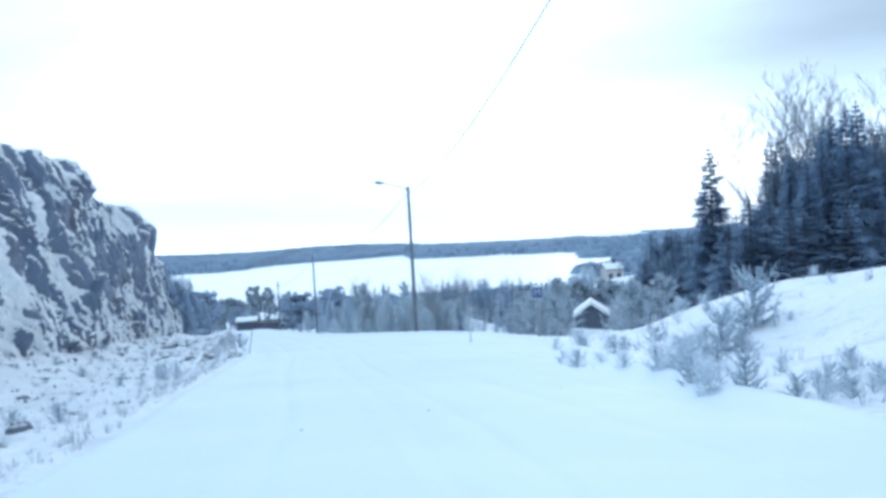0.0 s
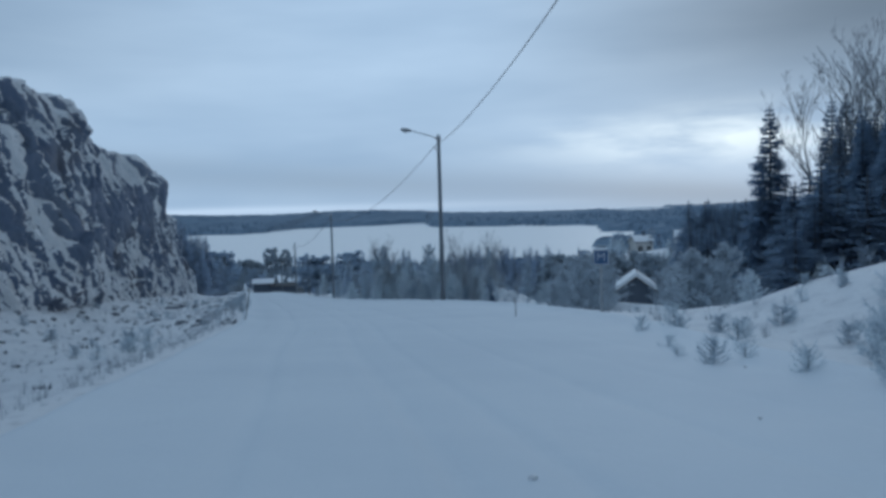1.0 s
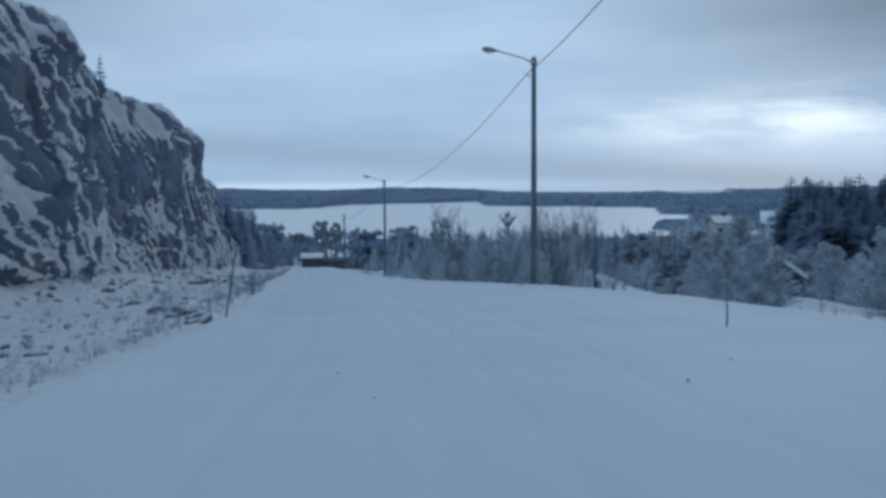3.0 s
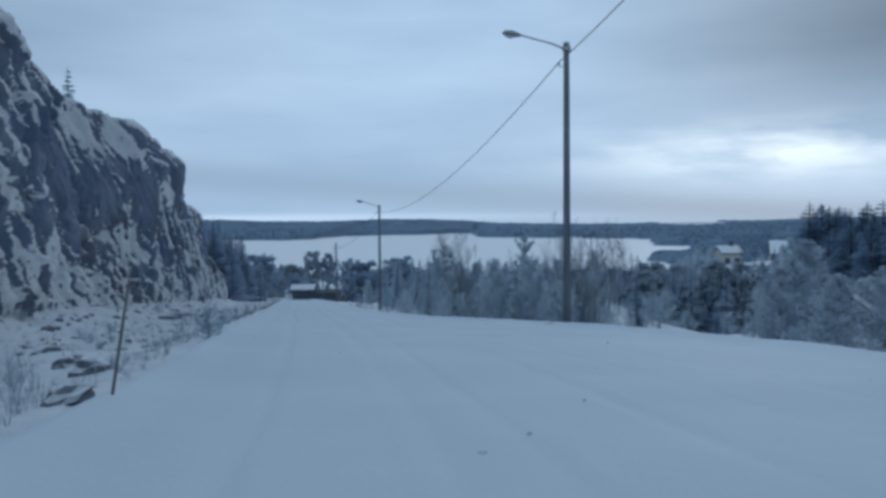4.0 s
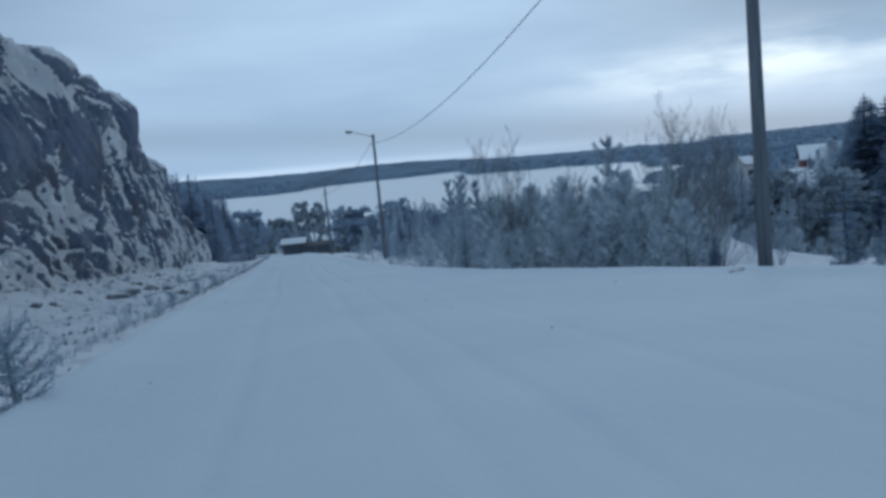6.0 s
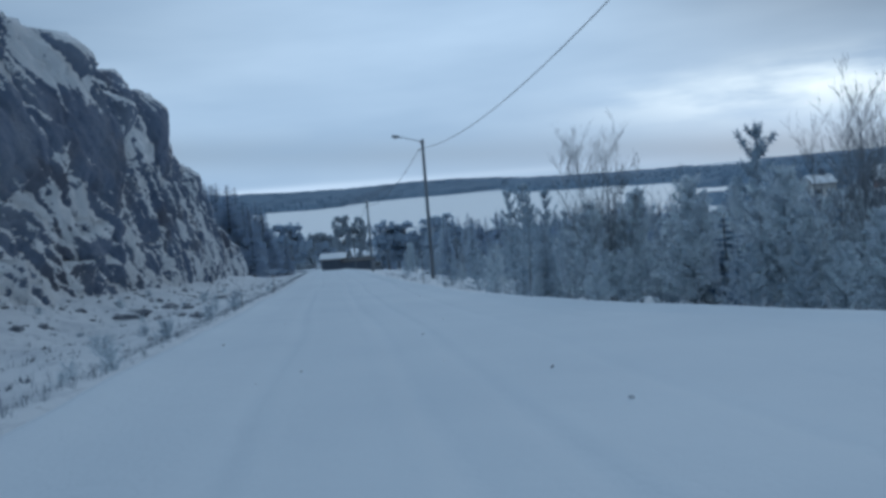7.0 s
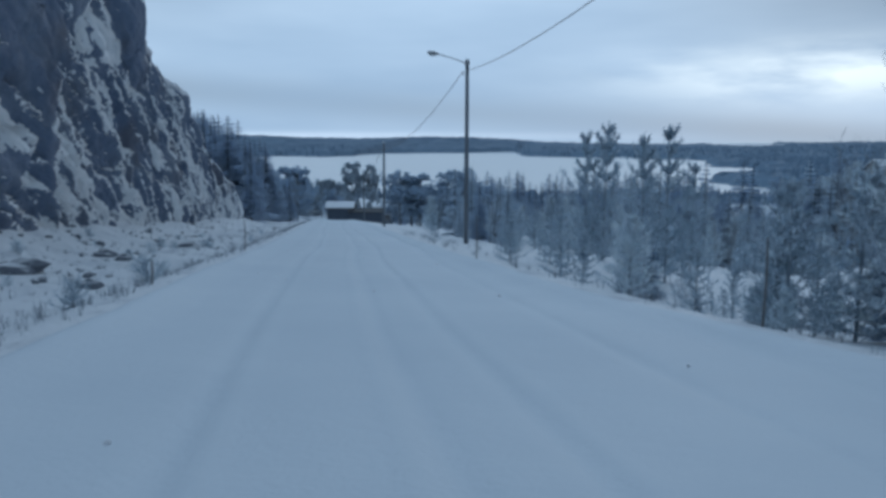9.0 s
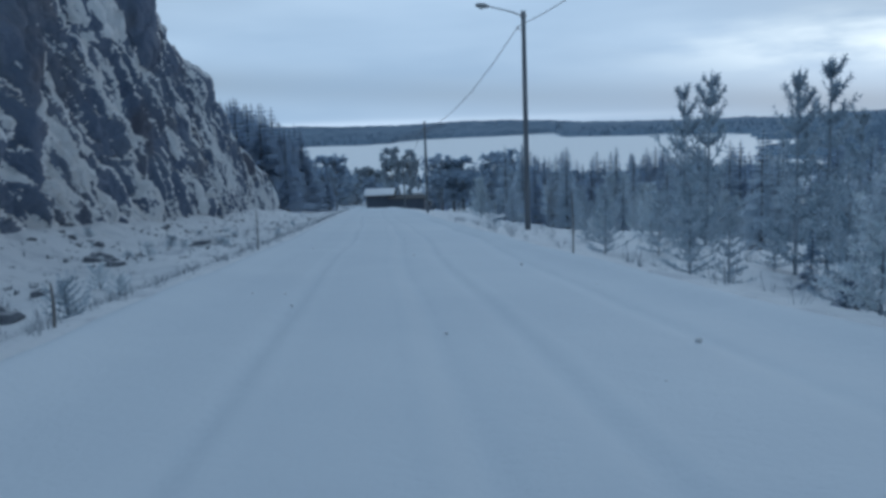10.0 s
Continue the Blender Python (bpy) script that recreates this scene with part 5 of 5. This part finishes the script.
def build_stalks():
    """Dry grass and heather stalks along the verges and over the rubble."""
    rng = random.Random(5)
    c = Heap()

    def tuft(x, y, size, n):
        z = gz(x, y)
        for _ in range(n):
            a = rng.uniform(0, 6.283)
            o = Vector((math.cos(a), math.sin(a), 0))
            p = Vector((x, y, z - 0.03)) + o * rng.uniform(0, size * 0.35)
            d = (Vector((0, 0, 1)) + o * rng.uniform(0, 0.8)).normalized()
            s = Vector((-o.y, o.x, 0)) * size * rng.uniform(0.015, 0.04)
            h = size * rng.uniform(0.5, 1.1)
            c.tri(p - s, p + s, p + d * h)
            q = p + d * h * 0.55
            c.tri(q - s * 0.8, q + s * 0.8, q + (d + o * rng.uniform(-1, 1)).normalized() * h * 0.4)

    for _ in range(2300):
        y = rng.uniform(4, 170)
        e = 0.25 + 10.5 * rng.random() ** 1.3
        tuft(float(edge_left(y)) - e, y, rng.uniform(0.06, 0.2) if rng.random() < 0.8 else rng.uniform(0.2, 0.36), rng.randint(5, 12))
    for _ in range(1600):
        y = rng.uniform(4, 170)
        tuft(float(edge_left(y)) - rng.uniform(0.15, 2.0), y, rng.uniform(0.06, 0.22), rng.randint(6, 12))
    for _ in range(300):
        y = rng.uniform(4, 120)
        tuft(float(edge_right(y)) + 0.3 + 7 * rng.random() ** 1.5, y, rng.uniform(0.12, 0.45), rng.randint(4, 10))
    tagged(new("dry_stalks", c.mesh("dry_stalks", GRASS)), "dry grass and heather stalks standing out of the snow", "dry grass", kind="stuff")


build_stalks()


def build_heather():
    """Low dark heather and bilberry tufts that poke through the snow below the rock."""
    rng = random.Random(23)
    c = Heap()
    for _ in range(1300):
        y = rng.uniform(8, 140)
        e = rng.uniform(1.5, 11.0)
        if noise.noise(Vector((e * 0.35, y * 0.22, 3.3))) < -0.08:
            continue
        x = float(edge_left(y)) - e
        z = gz(x, y)
        size = rng.uniform(0.07, 0.2)
        for _ in range(9):
            a = rng.uniform(0, 6.283)
            o = Vector((math.cos(a), math.sin(a), 0))
            p = Vector((x, y, z - 0.02)) + o * size * rng.uniform(0, 0.9)
            d = (Vector((0, 0, 0.8)) + o * rng.uniform(0.1, 1.0)).normalized()
            side = Vector((-o.y, o.x, 0)) * size * rng.uniform(0.12, 0.22)
            c.tri(p - side, p + side, p + d * size * rng.uniform(0.5, 1.0))
    tagged(new("heather", c.mesh("heather", HEATHER)), "low dark heather tufts poking through the snow", "heather", kind="stuff")


build_heather()

# ---- poles, wires, sign, markers ----


def build_pole(x, y, top, lamp, arm=(-1.0, 0.0)):
    base = gz(x, y)
    h = top - base
    ob = thing("street_lamp" if lamp else "power_pole", pose(x, y, base), "weathered wooden pole with a grey street lamp on an arm" if lamp else "weathered wooden power pole beside the snowy road", "street lamp" if lamp else "power pole", "poles along the road")
    p = Heap()
    p.tube([Vector((0, 0, -0.4)), Vector((0, 0, h * 0.5)), Vector((0, 0, h))], [0.135, 0.115, 0.095], 14)
    part("pole", p.mesh("pole", POLE_WOOD, True), ob)
    cap = Heap()
    cap.tube([Vector((0, 0, h)), Vector((0, 0, h + 0.03)), Vector((0, 0, h + 0.07))], [0.125, 0.125, 0.04], 12)
    part("cap", cap.mesh("cap", SOFT_SNOW, True), ob, "small cap of snow")
    ins = Heap()
    ins.tube([Vector((-0.11, 0, h - 0.76)), Vector((-0.24, 0, h - 0.76)), Vector((-0.26, 0, h - 0.69))], [0.018, 0.018, 0.018], 6)
    ins.tube([Vector((-0.26, 0, h - 0.71)), Vector((-0.26, 0, h - 0.64)), Vector((-0.26, 0, h - 0.60))], [0.05, 0.045, 0.02], 8)
    part("insulator", ins.mesh("insulator", STEEL), ob, "steel hook with an insulator")
    if lamp:
        a = Vector((arm[0], arm[1], 0)).normalized()
        t = Heap()
        t.tube([a * 0.08 + Vector((0, 0, h - 0.16)), a * 0.5 + Vector((0, 0, h + 0.02)), a * 1.6 + Vector((0, 0, h + 0.34))], [0.032, 0.03, 0.028], 8)
        part("arm", t.mesh("arm", STEEL, True), ob, "thin steel bracket arm")
        c = Heap()
        c.tube([a * 0.0 + Vector((0, 0, h - 0.24)), a * 0.0 + Vector((0, 0, h - 0.10))], [0.145, 0.145], 12)
        part("clamp", c.mesh("clamp", STEEL), ob)
        l = Heap()
        up = Vector((0, 0, 1))
        st = a * 1.52 + up * (h + 0.32)
        dr = (a + up * 0.16).normalized()
        l.tube([st, st + dr * 0.12, st + dr * 0.3, st + dr * 0.52, st + dr * 0.62], [0.05, 0.085, 0.12, 0.105, 0.03], 12)
        lampo = part("lamp_head", l.mesh("lamp_head", LAMP_GREY, True), ob, "grey lamp housing")
        g = Heap()
        g.tube([st + dr * 0.2 - up * 0.05, st + dr * 0.34 - up * 0.085, st + dr * 0.52 - up * 0.05], [0.05, 0.09, 0.05], 10)
        part("diffuser", g.mesh("diffuser", GLASS, True), lampo, "pale diffuser below the lamp")
    return Vector((x - 0.26, y, top - 0.62))


P0 = build_pole(5.6, 5.0, 10.6, True)
P1 = build_pole(-2.03, 53.6, 4.3, True)
P2 = build_pole(-16.1, 102.3, -0.52, True)
P3 = build_pole(-27.8, 138.0, -5.3, False)
P4 = build_pole(-43.0, 196.0, -11.5, False)


def build_wire(a, b, sag, r):
    pts = [a.lerp(b, k / 40) - Vector((0, 0, 4 * sag * k / 40 * (1 - k / 40))) for k in range(41)]
    h = Heap()
    h.tube(pts, [r] * 41, 5)
    tagged(new("overhead_cable", h.mesh("overhead_cable", CABLE)), "black overhead cable sagging between wooden poles", "cable", "cables between the poles", kind="structure")


build_wire(P0, P1, 1.5, 0.016)
build_wire(P1, P2, 1.5, 0.016)
build_wire(P2, P3, 1.0, 0.018)
build_wire(P3, P4, 1.0, 0.016)


def build_sign(x, y):
    base = gz(x, y)
    ob = thing("road_sign", pose(x, y, base, 0, 0, 2), "blue square sign with a white letter M on a post", "road sign")
    p = Heap()
    p.tube([Vector((0, 0.03, -0.3)), Vector((0, 0.03, 2.10))], [0.032, 0.032], 10)
    part("post", p.mesh("post", STEEL, True), ob, "thin steel post")
    bm = bmesh.new()
    box_bm(bm, 0, -0.02, 1.86, 0.52, 0.02, 0.50, 0.008)
    plate = part("plate", mesh_of("plate", bm, SIGN_BLUE), ob, "blue sign plate")
    bm = bmesh.new()
    for cx, cz, sx, sz in ((0, 2.09, 0.49, 0.022), (0, 1.63, 0.49, 0.022), (-0.234, 1.86, 0.022, 0.436), (0.234, 1.86, 0.022, 0.436)):
        box_bm(bm, cx, -0.033, cz, sx, 0.005, sz)
    part("border", mesh_of("border", bm, SIGN_WHITE), plate, "white border")
    cu = bpy.data.curves.new("letter", "FONT")
    cu.body, cu.size, cu.extrude, cu.align_x, cu.align_y, cu.offset = "M", 0.38, 0.003, "CENTER", "CENTER", -0.008
    cu.materials.append(SIGN_WHITE)
    part("letter", cu, plate, "white letter M", Matrix.Translation((0, -0.036, 1.86)) @ Euler((radians(90), 0, 0)).to_matrix().to_4x4())
    bm = bmesh.new()
    bmesh.ops.create_icosphere(bm, subdivisions=2, radius=0.5, matrix=Matrix.LocRotScale((0, -0.01, 2.125), None, (0.5, 0.05, 0.06)))
    part("snow_cap", mesh_of("snow_cap", bm, SOFT_SNOW, True), ob, "ridge of snow on top")


build_sign(3.6, 32.7)


def build_marker(x, y, h, lean, turn, r=0.018):
    base = gz(x, y)
    d = Vector((math.cos(turn) * lean, math.sin(turn) * lean, 1))
    p = Heap()
    p.tube([Vector((0, 0, -0.2)), d * h * 0.5 + Vector((0.02, 0, 0)), d * h], [r, r * 0.9, r * 0.6], 7)
    ob = new("snow_stake", p.mesh("snow_stake", STICK, True))
    ob.matrix_basis = pose(x, y, base)
    tagged(ob, "thin leaning wooden stake marking the snowy road edge", "stake", "stakes along the road")


for args in ((-8.15, 33.6, 1.45, 0.20, 0.0), (0.9, 33.5, 0.62, 0.1, 2.0), (-8.8, 69.2, 1.2, 0.02, 1.0), (-13.6, 80.3, 1.3, 0.03, 2.0), (-18.6, 71.6, 0.45, 0.05, 1.0), (-21.6, 84.0, 1.0, 0.05, 1.5)):
    build_marker(*args)

# ---- houses ----


def build_house(name, x, y, z, turn, w, dp, h, rise, wall, roofm, label, windows=3, chimney=False, gable=0.35):
    ob = thing(name, pose(x, y, z, 0, 0, turn), label, name, "village buildings")
    bm = bmesh.new()
    v = [bm.verts.new(c) for c in ((-w / 2, -dp / 2, -0.6), (w / 2, -dp / 2, -0.6), (w / 2, dp / 2, -0.6), (-w / 2, dp / 2, -0.6), (-w / 2, -dp / 2, h), (w / 2, -dp / 2, h), (w / 2, dp / 2, h), (-w / 2, dp / 2, h), (-w / 2, 0, h + rise), (w / 2, 0, h + rise))]
    for f in ((0, 1, 5, 4), (2, 3, 7, 6), (1, 2, 6, 9, 5), (3, 0, 4, 8, 7), (4, 5, 9, 8), (6, 7, 8, 9), (3, 2, 1, 0)):
        bm.faces.new([v[i] for i in f])
    part("wall", mesh_of("wall", bm, wall), ob)
    o = 0.5 if w > 4 else 0.25
    slope = rise / (dp / 2)
    for sgn in (1, -1):
        for nm, mat, t0, t1, grow, lb in (("roof", roofm, 0.02, 0.14, 0.0, "dark roof slope"), ("roof_snow", SOFT_SNOW, 0.145, 0.42, -0.08, "thick snow on the roof"))[:1 if rise < 0.6 else 2]:
            bm = bmesh.new()
            oo = o + grow
            c = []
            for t in (t0, t1):
                for xx in (-w / 2 - oo, w / 2 + oo):
                    for yy in (0.0, dp / 2 + oo):
                        c.append(bm.verts.new((xx, sgn * yy, h + rise - slope * yy + t)))
            for f in ((0, 1, 3, 2), (4, 6, 7, 5), (0, 2, 6, 4), (1, 5, 7, 3), (0, 4, 5, 1), (2, 3, 7, 6)):
                bm.faces.new([c[i] for i in f])
            bmesh.ops.recalc_face_normals(bm, faces=bm.faces)
            part(nm, mesh_of(nm, bm, mat), ob, lb)
    for side in (-1, 1):
        for i in range(windows):
            xx = -w / 2 + w * (i + 0.5) / windows
            bm = bmesh.new()
            box_bm(bm, xx, side * (dp / 2 + 0.03), h * 0.58, 1.25, 0.06, 1.35)
            fr = part("window", mesh_of("window", bm, WHITE_TRIM), ob, "white window frame")
            bm = bmesh.new()
            box_bm(bm, xx - 0.27, side * (dp / 2 + 0.065), h * 0.58, 0.48, 0.02, 1.15)
            part("pane", mesh_of("pane", bm, PANE), fr)
            bm = bmesh.new()
            box_bm(bm, xx + 0.27, side * (dp / 2 + 0.065), h * 0.58, 0.48, 0.02, 1.15)
            part("pane", mesh_of("pane", bm, PANE), fr)
    if chimney:
        bm = bmesh.new()
        box_bm(bm, w * 0.15, 0, h + rise + 0.5, 0.7, 0.7, 1.6, 0.03)
        part("chimney", mesh_of("chimney", bm, DARK_WALL), ob, "dark chimney")


def on_ground(x, y):
    return min(gz(x + i, y + j) for i in (-3, 3) for j in (-3, 3)) + 0.3


for nm, x, y, turn, w, dp, h, rise, wall, lab, win, ch in (
        ("house", -50.9, 211.0, 8, 4.6, 3.8, 2.75, 0.7, DARK_WALL, "small dark wooden house under a snowy roof", 0, False),
        ("house", -45.6, 210.5, 6, 6.0, 3.4, 2.5, 0.45, DARK_WALL, "dark flat-roofed outbuilding joined to a small house", 0, False),
        ("house", -52.5, 250.0, 20, 7, 7, 5.5, 1.5, DARK_WALL, "dark wooden house with white windows and snowy roof", 3, True),
        ("shed", 11.5, 66.0, 80, 3.2, 2.5, -6.1 - on_ground(11.5, 66.0), 0.9, DARK_WALL, "grey gabled shed half hidden among snowy bushes", 1, False),
        ("house", 38.2, 190.0, 10, 4.0, 4.2, 3.4, 1.1, PALE_WALL, "pale house with a snowy roof in the village", 2, True),
        ("house", 29.0, 176.0, 20, 6, 5, 1.5, 1.0, DARK_WALL, "low dark barn with a snowy roof", 2, False),
        ("house", 47.0, 178.0, -15, 8, 7, 2.4, 1.8, RED_WALL, "red house with white trim under a snowy roof", 3, True),
        ("house", 17.0, 136.0, 30, 7, 5, 2.0, 1.4, DARK_WALL, "grey wooden outbuilding under thick roof snow", 2, False),
        ("house", 24.0, 205.0, 5, 9, 7, 2.6, 1.8, PALE_WALL, "pale low house among dark trees", 3, False)):
    build_house(nm, x, y, on_ground(x, y), turn, w, dp, h, rise, wall, ROOF_DARK, lab, win, ch)
